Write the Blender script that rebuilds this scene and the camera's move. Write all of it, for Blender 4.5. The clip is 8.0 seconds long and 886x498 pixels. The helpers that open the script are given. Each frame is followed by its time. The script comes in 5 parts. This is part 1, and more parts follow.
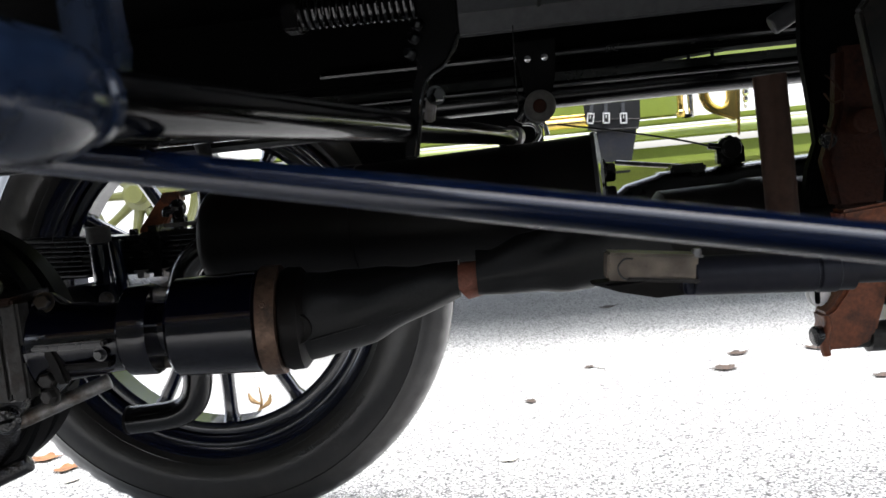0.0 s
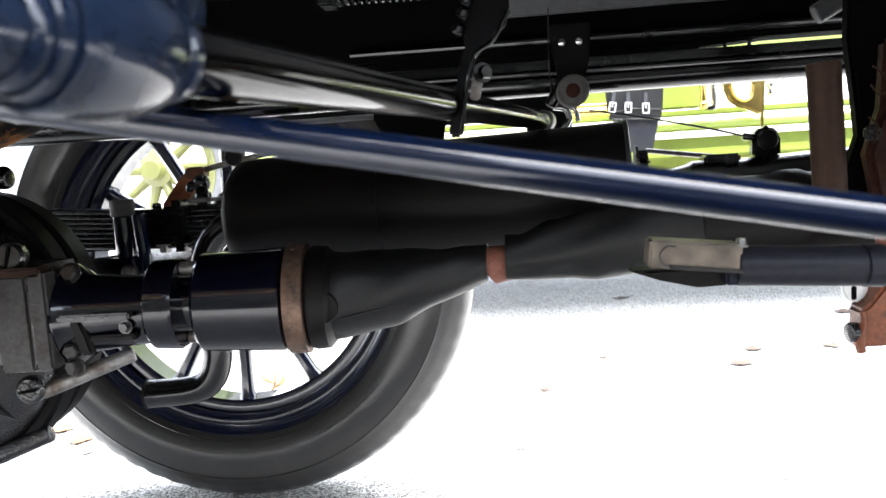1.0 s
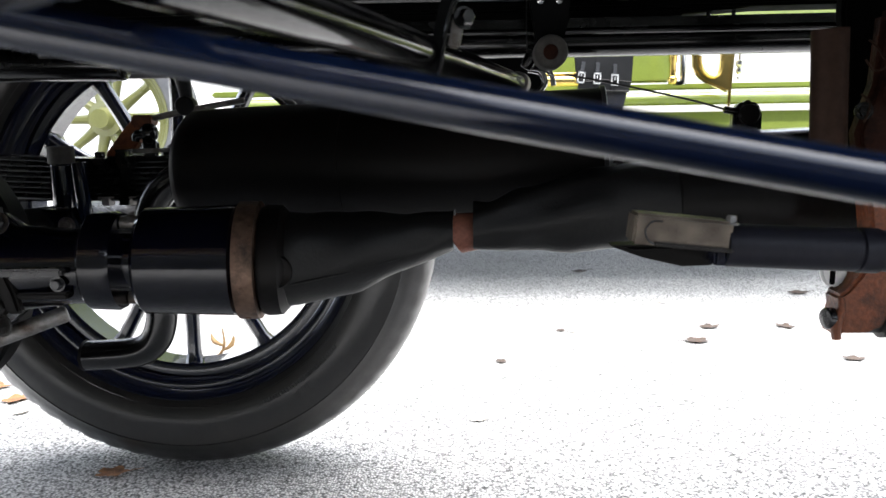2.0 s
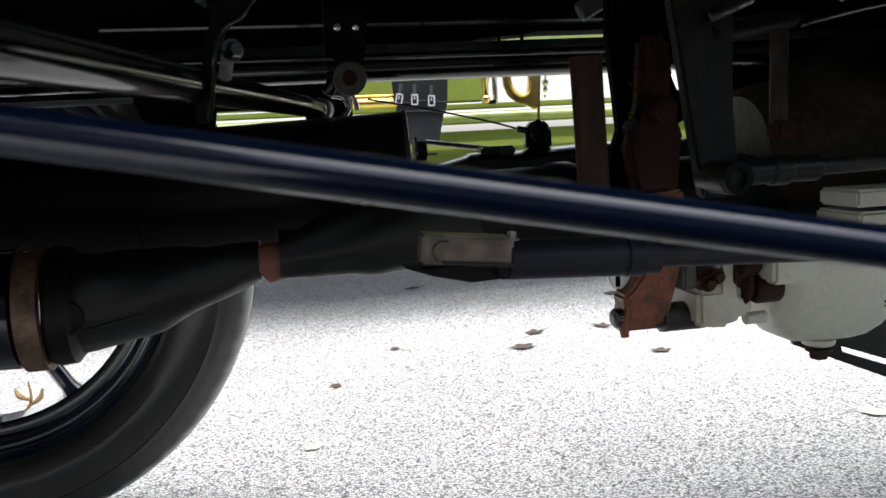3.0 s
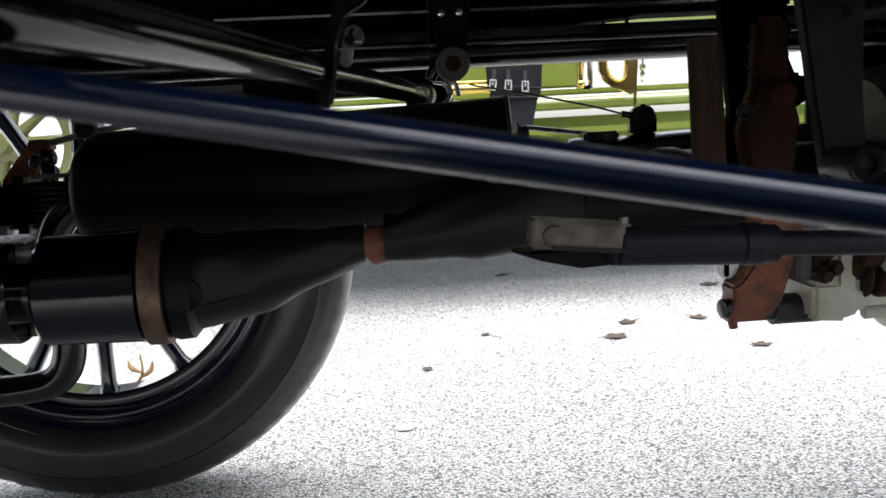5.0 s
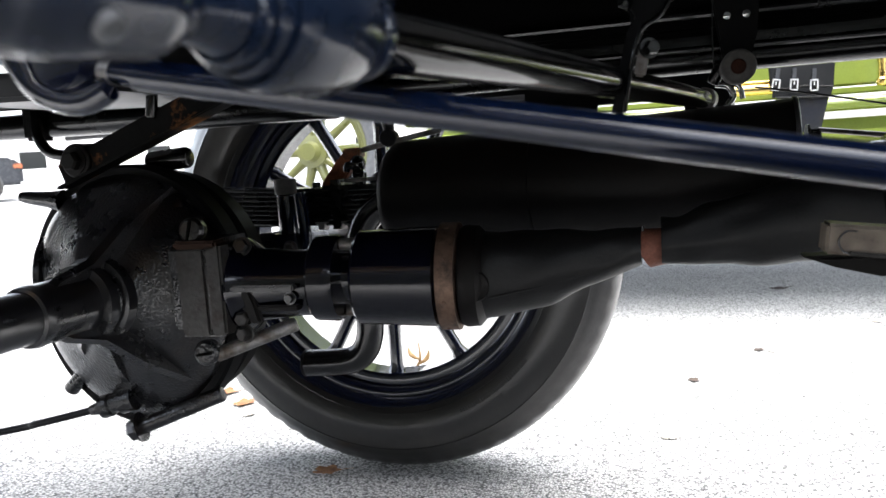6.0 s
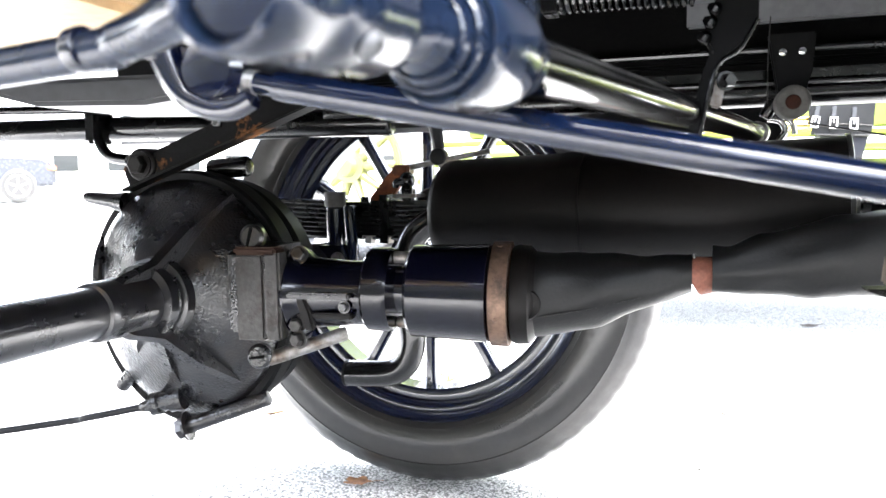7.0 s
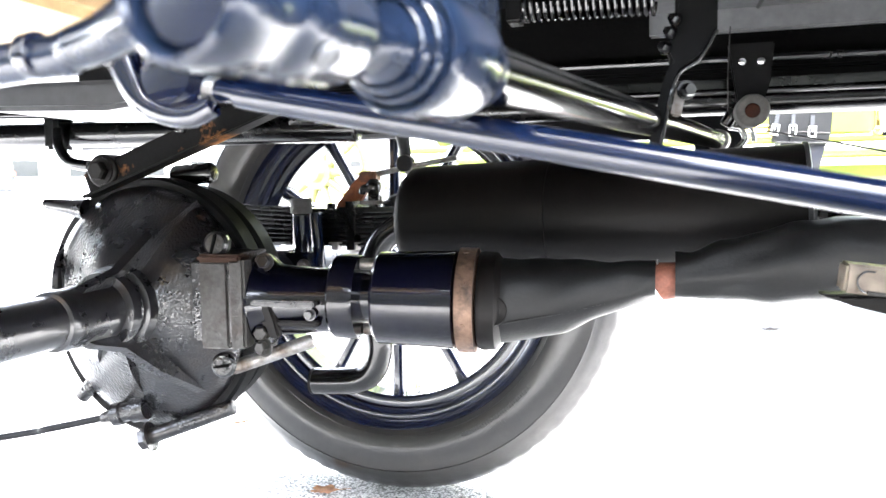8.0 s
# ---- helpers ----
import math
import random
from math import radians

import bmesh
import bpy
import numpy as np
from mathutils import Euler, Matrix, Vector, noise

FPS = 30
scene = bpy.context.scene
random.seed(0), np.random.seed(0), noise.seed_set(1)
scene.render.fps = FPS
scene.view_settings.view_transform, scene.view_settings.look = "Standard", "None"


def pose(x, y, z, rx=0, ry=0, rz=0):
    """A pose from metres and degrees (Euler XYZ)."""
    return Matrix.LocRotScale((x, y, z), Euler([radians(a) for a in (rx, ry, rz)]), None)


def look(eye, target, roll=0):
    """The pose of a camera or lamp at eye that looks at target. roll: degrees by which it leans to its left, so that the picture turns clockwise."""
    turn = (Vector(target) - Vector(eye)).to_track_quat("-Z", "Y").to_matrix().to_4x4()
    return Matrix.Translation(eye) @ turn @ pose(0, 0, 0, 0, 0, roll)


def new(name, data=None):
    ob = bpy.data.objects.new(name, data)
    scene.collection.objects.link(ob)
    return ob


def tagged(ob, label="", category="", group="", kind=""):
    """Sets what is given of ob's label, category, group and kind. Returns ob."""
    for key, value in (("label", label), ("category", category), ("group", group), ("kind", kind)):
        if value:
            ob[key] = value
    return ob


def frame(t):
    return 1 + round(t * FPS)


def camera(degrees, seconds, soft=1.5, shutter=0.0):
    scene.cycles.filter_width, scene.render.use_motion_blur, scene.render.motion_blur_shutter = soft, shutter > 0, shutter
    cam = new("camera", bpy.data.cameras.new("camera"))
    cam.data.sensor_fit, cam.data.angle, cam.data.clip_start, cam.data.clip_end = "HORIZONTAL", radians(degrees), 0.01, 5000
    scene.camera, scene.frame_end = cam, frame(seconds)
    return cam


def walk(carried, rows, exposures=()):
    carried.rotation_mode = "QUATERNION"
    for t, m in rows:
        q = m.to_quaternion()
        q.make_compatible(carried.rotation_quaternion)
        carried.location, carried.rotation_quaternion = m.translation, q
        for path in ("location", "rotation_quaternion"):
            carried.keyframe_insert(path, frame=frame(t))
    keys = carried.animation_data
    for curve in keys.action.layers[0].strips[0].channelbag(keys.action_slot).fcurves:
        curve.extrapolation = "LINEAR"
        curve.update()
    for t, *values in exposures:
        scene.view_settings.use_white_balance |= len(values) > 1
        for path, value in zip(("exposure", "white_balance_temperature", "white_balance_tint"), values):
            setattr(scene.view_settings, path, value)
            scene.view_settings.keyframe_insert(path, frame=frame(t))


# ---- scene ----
cam = camera(60.5, 8.0)
PATH = [
    (0, (0.5745, -0.6688, 0.5980), (0.3851, 1.3138, 0.4156), -5.38),
    (0.3, (0.5573, -0.6684, 0.5966), (0.3905, 1.3187, 0.4432), -3.90),
    (0.5, (0.5459, -0.6682, 0.5957), (0.3393, 1.3116, 0.4019), -3.24),
    (0.7, (0.5479, -0.6656, 0.5952), (0.3351, 1.3143, 0.4090), -3.44),
    (1, (0.5509, -0.6618, 0.5944), (0.3343, 1.3147, 0.3789), -3.62),
    (1.2, (0.5396, -0.6493, 0.5933), (0.3077, 1.3204, 0.3357), -2.97),
    (2.3, (0.5384, -0.6062, 0.5876), (0.5108, 1.3695, 0.2778), -0.93),
    (2.5, (0.5560, -0.6059, 0.5895), (0.6345, 1.3682, 0.2781), -2.49),
    (2.6, (0.5657, -0.6039, 0.5906), (0.6910, 1.3683, 0.2826), -2.52),
    (2.8, (0.5804, -0.6123, 0.5923), (0.8155, 1.3546, 0.3165), -3.41),
    (3, (0.5731, -0.6167, 0.5925), (0.8853, 1.3403, 0.3230), -3.06),
    (3.2, (0.5752, -0.6140, 0.5925), (0.9344, 1.3355, 0.3274), -2.84),
    (3.5, (0.5783, -0.6100, 0.5926), (0.9936, 1.3272, 0.3192), -3.12),
    (3.7, (0.5767, -0.6099, 0.5924), (1.0138, 1.3227, 0.3202), -2.97),
    (4, (0.5743, -0.6098, 0.5922), (1.0471, 1.3157, 0.3294), -2.54),
    (4.2, (0.5698, -0.6092, 0.5918), (1.0915, 1.3038, 0.3307), -1.99),
    (4.4, (0.5653, -0.6086, 0.5915), (1.1140, 1.2972, 0.3328), -1.73),
    (4.5, (0.5630, -0.6083, 0.5913), (1.0682, 1.3093, 0.3310), -1.80),
    (4.7, (0.5598, -0.6123, 0.5915), (0.9070, 1.3355, 0.2988), -2.73),
    (4.8, (0.5582, -0.6142, 0.5916), (0.8119, 1.3466, 0.2904), -2.95),
    (4.9, (0.5566, -0.6162, 0.5917), (0.7316, 1.3539, 0.2951), -3.19),
    (5, (0.5550, -0.6182, 0.5918), (0.6408, 1.3586, 0.3001), -3.05),
    (5.2, (0.5406, -0.6243, 0.5913), (0.4801, 1.3523, 0.2925), -2.52),
    (6.3, (0.5390, -0.6823, 0.5928), (-0.1104, 1.1983, 0.3890), -3.69),
    (6.5, (0.5426, -0.6895, 0.5928), (-0.1115, 1.1916, 0.4096), -3.34),
    (6.7, (0.5287, -0.6940, 0.5922), (-0.1197, 1.1890, 0.4085), -1.81),
    (6.9, (0.5148, -0.6985, 0.5916), (-0.0996, 1.1958, 0.4076), -1.57),
    (7, (0.5078, -0.7008, 0.5913), (-0.1218, 1.1889, 0.4107), -0.93),
    (7.2, (0.5084, -0.6986, 0.5914), (-0.1208, 1.1902, 0.4006), -0.64),
    (7.5, (0.5092, -0.6954, 0.5916), (-0.0891, 1.2037, 0.4025), -1.04),
    (7.7, (0.5096, -0.6974, 0.5918), (-0.0763, 1.2067, 0.4158), -0.71),
    (8, (0.5101, -0.7005, 0.5921), (-0.0398, 1.2152, 0.4260), -0.90),
]
# the phone's own focus, on the drive line
cam.data.dof.use_dof, cam.data.dof.focus_distance, cam.data.dof.aperture_fstop = True, 1.0, 14.0
walk(cam, [(t, look(eye, target, roll)) for t, eye, target, roll in PATH],
     exposures=[(0.0, 2.15), (0.3, 2.60), (0.5, 3.35), (1.0, 3.70), (1.2, 3.50), (2.3, 2.14), (2.5, 1.93), (3.0, 1.70), (3.5, 1.80), (4.5, 2.16), (5.0, 1.82), (5.2, 2.05), (6.3, 2.90), (6.5, 3.35), (7.0, 4.75), (8.0, 5.30)])

# ---- sky and sun: bright overcast day ----
world = bpy.data.worlds.new("World")
scene.world = world
world.use_nodes = True
wt = world.node_tree
sky = wt.nodes.new("ShaderNodeTexSky")
sky.sky_type = "NISHITA"
sky.sun_disc = False
sky.sun_elevation, sky.sun_rotation = radians(78), radians(95)
sky.air_density, sky.dust_density = 1.0, 3.0
bg = wt.nodes["Background"]
bg.inputs["Strength"].default_value = 0.15
haze = wt.nodes.new("ShaderNodeHueSaturation")
haze.inputs["Saturation"].default_value = 0.4
wt.links.new(sky.outputs[0], haze.inputs["Color"])
wt.links.new(haze.outputs[0], bg.inputs["Color"])
sun = new("sun", bpy.data.lights.new("sun", "SUN"))
sun.data.energy, sun.data.angle, sun.data.color = 1.5, radians(80), (1.0, 0.985, 0.965)
sun.matrix_world = look((0, 0, 0), (-0.20, 0.02, -0.97))


# ---- materials ----
def mat(name, base, rough=0.5, metal=0.0, coat=0.0, vary=0.3, scale=14.0, fine=180.0, bump=0.15, second=None, amount=0.5, spec=0.5, soft=0.06, patchy=False):
    """A surface with two scales of variation; second is the colour of its stains or wear."""
    m = bpy.data.materials.new(name)
    m.use_nodes = True
    nt = m.node_tree
    b = nt.nodes["Principled BSDF"]
    b.inputs["Metallic"].default_value = metal
    b.inputs["Coat Weight"].default_value = coat
    b.inputs["Coat Roughness"].default_value = soft
    b.inputs["Specular IOR Level"].default_value = spec
    tc = nt.nodes.new("ShaderNodeTexCoord")
    n1, n2 = nt.nodes.new("ShaderNodeTexNoise"), nt.nodes.new("ShaderNodeTexNoise")
    n1.inputs["Scale"].default_value, n1.inputs["Detail"].default_value, n1.inputs["Roughness"].default_value = scale, 6, 0.65
    n2.inputs["Scale"].default_value, n2.inputs["Detail"].default_value = fine, 3
    for n in (n1, n2):
        nt.links.new(tc.outputs["Object"], n.inputs["Vector"])
    ramp = nt.nodes.new("ShaderNodeValToRGB")
    ramp.color_ramp.elements[0].position, ramp.color_ramp.elements[1].position = 0.62 - 0.3 * amount, 0.72 - 0.1 * amount
    other = second or tuple(c * (1 - vary) for c in base)
    ramp.color_ramp.elements[0].color, ramp.color_ramp.elements[1].color = (*base, 1), (*other, 1)
    nt.links.new(n1.outputs["Fac"], ramp.inputs["Fac"])
    mix = nt.nodes.new("ShaderNodeMix")
    mix.data_type, mix.blend_type = "RGBA", "MULTIPLY"
    mix.inputs[0].default_value = min(1.0, vary)
    nt.links.new(ramp.outputs["Color"], mix.inputs[6])
    grey = nt.nodes.new("ShaderNodeMapRange")
    grey.inputs[1].default_value, grey.inputs[2].default_value, grey.inputs[3].default_value, grey.inputs[4].default_value = 0.3, 0.7, 0.45, 1.25
    nt.links.new(n2.outputs["Fac"], grey.inputs[0])
    nt.links.new(grey.outputs[0], mix.inputs[7])
    nt.links.new(mix.outputs[2], b.inputs["Base Color"])
    rr = nt.nodes.new("ShaderNodeMapRange")
    rr.inputs[3].default_value, rr.inputs[4].default_value = max(0.03, rough - 0.12), min(1.0, rough + 0.14)
    nt.links.new(n1.outputs["Fac"], rr.inputs[0])
    nt.links.new(rr.outputs[0], b.inputs["Roughness"])
    if bump:
        bp = nt.nodes.new("ShaderNodeBump")
        bp.inputs["Strength"].default_value, bp.inputs["Distance"].default_value = bump, 0.002
        nt.links.new(n2.outputs["Fac"], bp.inputs["Height"])
        if patchy:
            n2.inputs["Detail"].default_value = 0.4
            n3, pr = nt.nodes.new("ShaderNodeTexNoise"), nt.nodes.new("ShaderNodeMapRange")
            n3.inputs["Scale"].default_value = 9.0
            pr.inputs[1].default_value, pr.inputs[2].default_value, pr.inputs[3].default_value, pr.inputs[4].default_value = 0.46, 0.6, 0.25 * bump, bump
            nt.links.new(tc.outputs["Object"], n3.inputs["Vector"])
            nt.links.new(n3.outputs["Fac"], pr.inputs[0])
            nt.links.new(pr.outputs[0], bp.inputs["Strength"])
        nt.links.new(bp.outputs[0], b.inputs["Normal"])
        if coat and bump > 0.3:
            nt.links.new(bp.outputs[0], b.inputs["Coat Normal"])
    return m


BLUE = mat("blue_paint", (0.0026, 0.0066, 0.023), 0.18, coat=0.8, vary=0.2, bump=0.02, soft=0.03, spec=0.3)
HUBPAINT = mat("blue_lever_paint", (0.0066, 0.0122, 0.028), 0.26, coat=0.8, vary=0.25, scale=30, bump=0.04, second=(0.010, 0.02, 0.045), amount=0.35, soft=0.10, spec=0.15)
NAVY = mat("navy_paint", (0.0018, 0.0042, 0.018), 0.18, coat=1.0, soft=0.04, vary=0.3, bump=0.05, second=(0.004, 0.0045, 0.010), amount=0.4)
BLACK = mat("black_enamel", (0.0016, 0.0016, 0.002), 0.24, coat=0.5, vary=0.4, bump=0.05)
SHAFT = mat("glossy_black_shaft", (0.0010, 0.0010, 0.0012), 0.2, coat=0.55, vary=0.4, scale=16, bump=0.02, second=(0.0025, 0.0025, 0.0025), spec=0.05, soft=0.05)
GREASE = mat("greasy_black_iron", (0.0065, 0.0065, 0.0082), 0.28, coat=0.75, vary=0.5, scale=22, fine=330, bump=0.6, second=(0.017, 0.0115, 0.009), amount=0.4, soft=0.11, patchy=True)
MATTE = mat("heatproof_black", (0.0037, 0.0030, 0.0028), 0.45, vary=0.3, scale=8, bump=0.12, second=(0.0060, 0.0046, 0.0040), spec=0.2)
LEATHER = mat("black_leather", (0.0058, 0.0058, 0.0061), 0.46, vary=0.4, scale=10, fine=260, bump=0.14, second=(0.010, 0.010, 0.0097), spec=0.35)
BROWN = mat("tan_leather", (0.22, 0.075, 0.045), 0.6, vary=0.4, scale=30, fine=300, bump=0.3, second=(0.10, 0.035, 0.022))
BAND = mat("aged_brass_band", (0.19, 0.12, 0.085), 0.42, metal=0.6, vary=0.4, scale=40, bump=0.2, second=(0.07, 0.05, 0.04))
RUST = mat("rusty_iron", (0.24, 0.068, 0.024), 0.42, vary=0.6, scale=35, fine=250, bump=0.5, second=(0.07, 0.022, 0.012))
ORANGE = mat("orange_rust", (0.42, 0.13, 0.05), 0.7, vary=0.5, scale=40, bump=0.4, second=(0.2, 0.06, 0.03))
PIPE = mat("scaled_brown_pipe", (0.042, 0.021, 0.013), 0.55, metal=0.2, vary=0.5, scale=26, bump=0.3, second=(0.026, 0.012, 0.008), spec=0.2)
STEEL = mat("worn_steel", (0.32, 0.31, 0.30), 0.38, metal=0.7, vary=0.4, scale=30, bump=0.2, second=(0.14, 0.11, 0.09))
TWIG = mat("dry_twig", (0.30, 0.19, 0.08), 0.7, vary=0.4, scale=60, fine=300, bump=0.3, second=(0.16, 0.09, 0.04))
CREAM = mat("cream_cast_case", (0.61, 0.61, 0.51), 0.40, vary=0.14, scale=5, fine=140, bump=0.25, second=(0.50, 0.46, 0.33), amount=0.3)
TANPLATE = mat("tarnished_plate", (0.26, 0.215, 0.17), 0.42, metal=0.5, vary=0.5, scale=45, bump=0.25, second=(0.10, 0.08, 0.065), amount=0.6)
CHROME = mat("bright_steel", (0.62, 0.62, 0.62), 0.14, metal=1.0, vary=0.15, bump=0.03)
PAN = mat("grey_floor_pan", (0.06, 0.062, 0.066), 0.42, metal=0.3, vary=0.3, scale=6, fine=60, bump=0.15, second=(0.05, 0.05, 0.052))
# near-black albedo: the deep shade under the cars is put into this colour
BOARD = mat("deep_shade_black", (0.0022, 0.0022, 0.0022), 0.6, vary=0.5, scale=7, bump=0.2, spec=0.035)
WOOD = mat("varnished_wood", (0.62, 0.43, 0.23), 0.45, vary=0.35, scale=6, fine=90, bump=0.15, second=(0.52, 0.34, 0.17))
RUBBER = mat("tyre_rubber", (0.013, 0.0118, 0.0106), 0.32, coat=0.9, vary=0.4, scale=7, fine=90, bump=0.2, second=(0.022, 0.018, 0.0145), amount=0.45, soft=0.2)
BUSH = mat("white_rubber_bush", (0.11, 0.105, 0.098), 0.65, vary=0.3, scale=50, bump=0.2)
GREEN = mat("lime_green_paint", (0.20, 0.245, 0.050), 0.16, coat=0.9, vary=0.12, bump=0.01)
YELLOW = mat("yellow_spoke_paint", (0.16, 0.165, 0.055), 0.3, coat=0.5, vary=0.15, bump=0.05)
BRASS = mat("polished_brass", (0.72, 0.52, 0.16), 0.16, metal=1.0, vary=0.2, bump=0.03)
WIRE = mat("black_cable", (0.012, 0.012, 0.012), 0.5, bump=0.05)
TAWNY = mat("tawny_dry_leaf", (0.30, 0.135, 0.050), 0.75, vary=0.5, scale=60, fine=400, bump=0.4, second=(0.16, 0.07, 0.03))
DRY = mat("dry_leaf", (0.048, 0.034, 0.027), 0.75, vary=0.5, scale=60, fine=400, bump=0.4, second=(0.075, 0.045, 0.03))
PALE = mat("pale_dry_leaf", (0.58, 0.54, 0.46), 0.75, vary=0.4, scale=60, fine=400, bump=0.4, second=(0.42, 0.36, 0.28))
CARPAINT = mat("slate_car_paint", (0.028, 0.030, 0.036), 0.25, coat=0.5, vary=0.1, bump=0.01)
GLASS = mat("dark_glass", (0.01, 0.012, 0.014), 0.05, vary=0.1, bump=0)
WALLPAINT = mat("white_render", (0.78, 0.77, 0.74), 0.8, vary=0.12, scale=2, fine=40, bump=0.2)
GRAPHITE = mat("graphite_plate", (0.008, 0.0083, 0.010), 0.4, vary=0.4, scale=20, bump=0.15, spec=0.25)
RUSTARM = mat("rust_patched_arm", (0.005, 0.005, 0.005), 0.45, vary=0.4, scale=11, bump=0.2, second=(0.34, 0.14, 0.045), amount=0.24, spec=0.06)
DRUM = mat("navy_black_enamel", (0.0016, 0.0018, 0.0065), 0.16, coat=0.6, vary=0.4, bump=0.06, second=(0.004, 0.0035, 0.006), amount=0.3, spec=0.3, soft=0.05)
WORN = mat("worn_bare_iron", (0.042, 0.040, 0.038), 0.45, metal=0.3, vary=0.6, scale=38, fine=160, bump=0.5, second=(0.024, 0.018, 0.014), amount=0.55)
SHEET = mat("bare_sheet_metal", (0.15, 0.153, 0.158), 0.42, metal=0.3, vary=0.3, scale=6, fine=60, bump=0.12, second=(0.14, 0.14, 0.145))
BUCKLE = mat("white_metal_buckle", (0.78, 0.78, 0.77), 0.3, metal=0.3, vary=0.15, bump=0.05)
OILY = mat("oily_steel_plate", (0.0052, 0.0050, 0.0052), 0.42, vary=0.5, scale=26, fine=150, bump=0.3, second=(0.026, 0.019, 0.014), amount=0.32, spec=0.3)
SOOT = mat("dull_black_paint", (0.0020, 0.0020, 0.0024), 0.5, vary=0.4, scale=18, bump=0.1, second=(0.004, 0.0037, 0.0035), spec=0.14)
SLATE = mat("dull_slate_paint", (0.014, 0.0145, 0.022), 0.5, vary=0.35, scale=20, fine=140, bump=0.12, second=(0.022, 0.021, 0.024), spec=0.3)
IRON = mat("oiled_smooth_iron", (0.009, 0.009, 0.011), 0.28, coat=0.6, vary=0.4, scale=18, fine=120, bump=0.1, second=(0.018, 0.015, 0.013), amount=0.3)
# stained casting, much darker than CREAM: the upper case's shade is in the colour
SHADED_CASE = mat("shaded_stained_casting", (0.034, 0.030, 0.023), 0.5, vary=0.6, scale=9, fine=120, bump=0.3, second=(0.10, 0.09, 0.07), amount=0.35, spec=0.25)
# darker copy of RUST; on the pedal's upper arm the darkness is painted shade
DARKRUST = mat("shade_dark_rust", (0.042, 0.013, 0.007), 0.5, vary=0.6, scale=35, fine=250, bump=0.5, second=(0.009, 0.005, 0.004), spec=0.15)
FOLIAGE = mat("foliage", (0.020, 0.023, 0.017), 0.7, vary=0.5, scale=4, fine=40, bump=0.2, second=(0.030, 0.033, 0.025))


def ground_material():
    m = bpy.data.materials.new("exposed_aggregate_asphalt")
    m.use_nodes = True
    nt = m.node_tree
    b = nt.nodes["Principled BSDF"]
    b.inputs["Roughness"].default_value = 0.85
    tc = nt.nodes.new("ShaderNodeTexCoord")
    vor, big = nt.nodes.new("ShaderNodeTexVoronoi"), nt.nodes.new("ShaderNodeTexNoise")
    vor.inputs["Scale"].default_value = 215
    big.inputs["Scale"].default_value, big.inputs["Detail"].default_value = 1.3, 8
    grit = nt.nodes.new("ShaderNodeTexNoise")
    grit.inputs["Scale"].default_value, grit.inputs["Detail"].default_value = 420, 2
    for n in (vor, big, grit):
        nt.links.new(tc.outputs["Object"], n.inputs["Vector"])
    stones = nt.nodes.new("ShaderNodeValToRGB")
    sep = nt.nodes.new("ShaderNodeSeparateColor")
    nt.links.new(vor.outputs["Color"], sep.inputs[0])
    nt.links.new(sep.outputs[0], stones.inputs["Fac"])
    el = stones.color_ramp.elements
    el[0].position, el[0].color = 0.0, (0.13, 0.129, 0.127, 1)
    el[1].position, el[1].color = 1.0, (0.80, 0.795, 0.785, 1)
    mid = el.new(0.35)
    mid.color = (0.60, 0.597, 0.590, 1)
    gaps = nt.nodes.new("ShaderNodeMapRange")
    gaps.inputs[1].default_value, gaps.inputs[2].default_value, gaps.inputs[3].default_value, gaps.inputs[4].default_value = 0.25, 0.75, 1.0, 0.28
    nt.links.new(vor.outputs["Distance"], gaps.inputs[0])
    wash = nt.nodes.new("ShaderNodeMapRange")
    wash.inputs[1].default_value, wash.inputs[2].default_value, wash.inputs[3].default_value, wash.inputs[4].default_value = 0.3, 0.7, 0.85, 1.1
    nt.links.new(big.outputs["Fac"], wash.inputs[0])
    m1, m2 = nt.nodes.new("ShaderNodeMix"), nt.nodes.new("ShaderNodeMix")
    for q in (m1, m2):
        q.data_type, q.blend_type = "RGBA", "MULTIPLY"
        q.inputs[0].default_value = 1.0
    nt.links.new(stones.outputs[0], m1.inputs[6])
    nt.links.new(gaps.outputs[0], m1.inputs[7])
    nt.links.new(m1.outputs[2], m2.inputs[6])
    nt.links.new(wash.outputs[0], m2.inputs[7])
    nt.links.new(m2.outputs[2], b.inputs["Base Color"])
    bp = nt.nodes.new("ShaderNodeBump")
    bp.inputs["Strength"].default_value, bp.inputs["Distance"].default_value, bp.invert = 0.8, 0.004, True
    nt.links.new(vor.outputs["Distance"], bp.inputs["Height"])
    nt.links.new(bp.outputs[0], b.inputs["Normal"])
    return m


ASPHALT = ground_material()


# ---- shapes ----
def frame_to(a, b):
    a, b = Vector(a), Vector(b)
    return Matrix.Translation(a) @ (b - a).to_track_quat("Z", "Y").to_matrix().to_4x4()


def skin(bm, rings, closed=True, cap=True):
    for r0, r1 in zip(rings, rings[1:]):
        n = len(r0)
        for i in range(n if closed else n - 1):
            bm.faces.new((r0[i], r0[(i + 1) % n], r1[(i + 1) % n], r1[i]))
    if cap:
        bm.faces.new(list(reversed(rings[0])))
        bm.faces.new(rings[-1])
    return bm


def lathe(profile, a, b, n=32, cap=True, bm=None):
    """Turns (distance along a-b, radius) pairs about the line a-b."""
    bm = bm or bmesh.new()
    m = frame_to(a, b)
    rings = [[bm.verts.new(m @ Vector((r * math.cos(i * math.tau / n), r * math.sin(i * math.tau / n), s))) for i in range(n)] for s, r in profile]
    return skin(bm, rings, cap=cap)


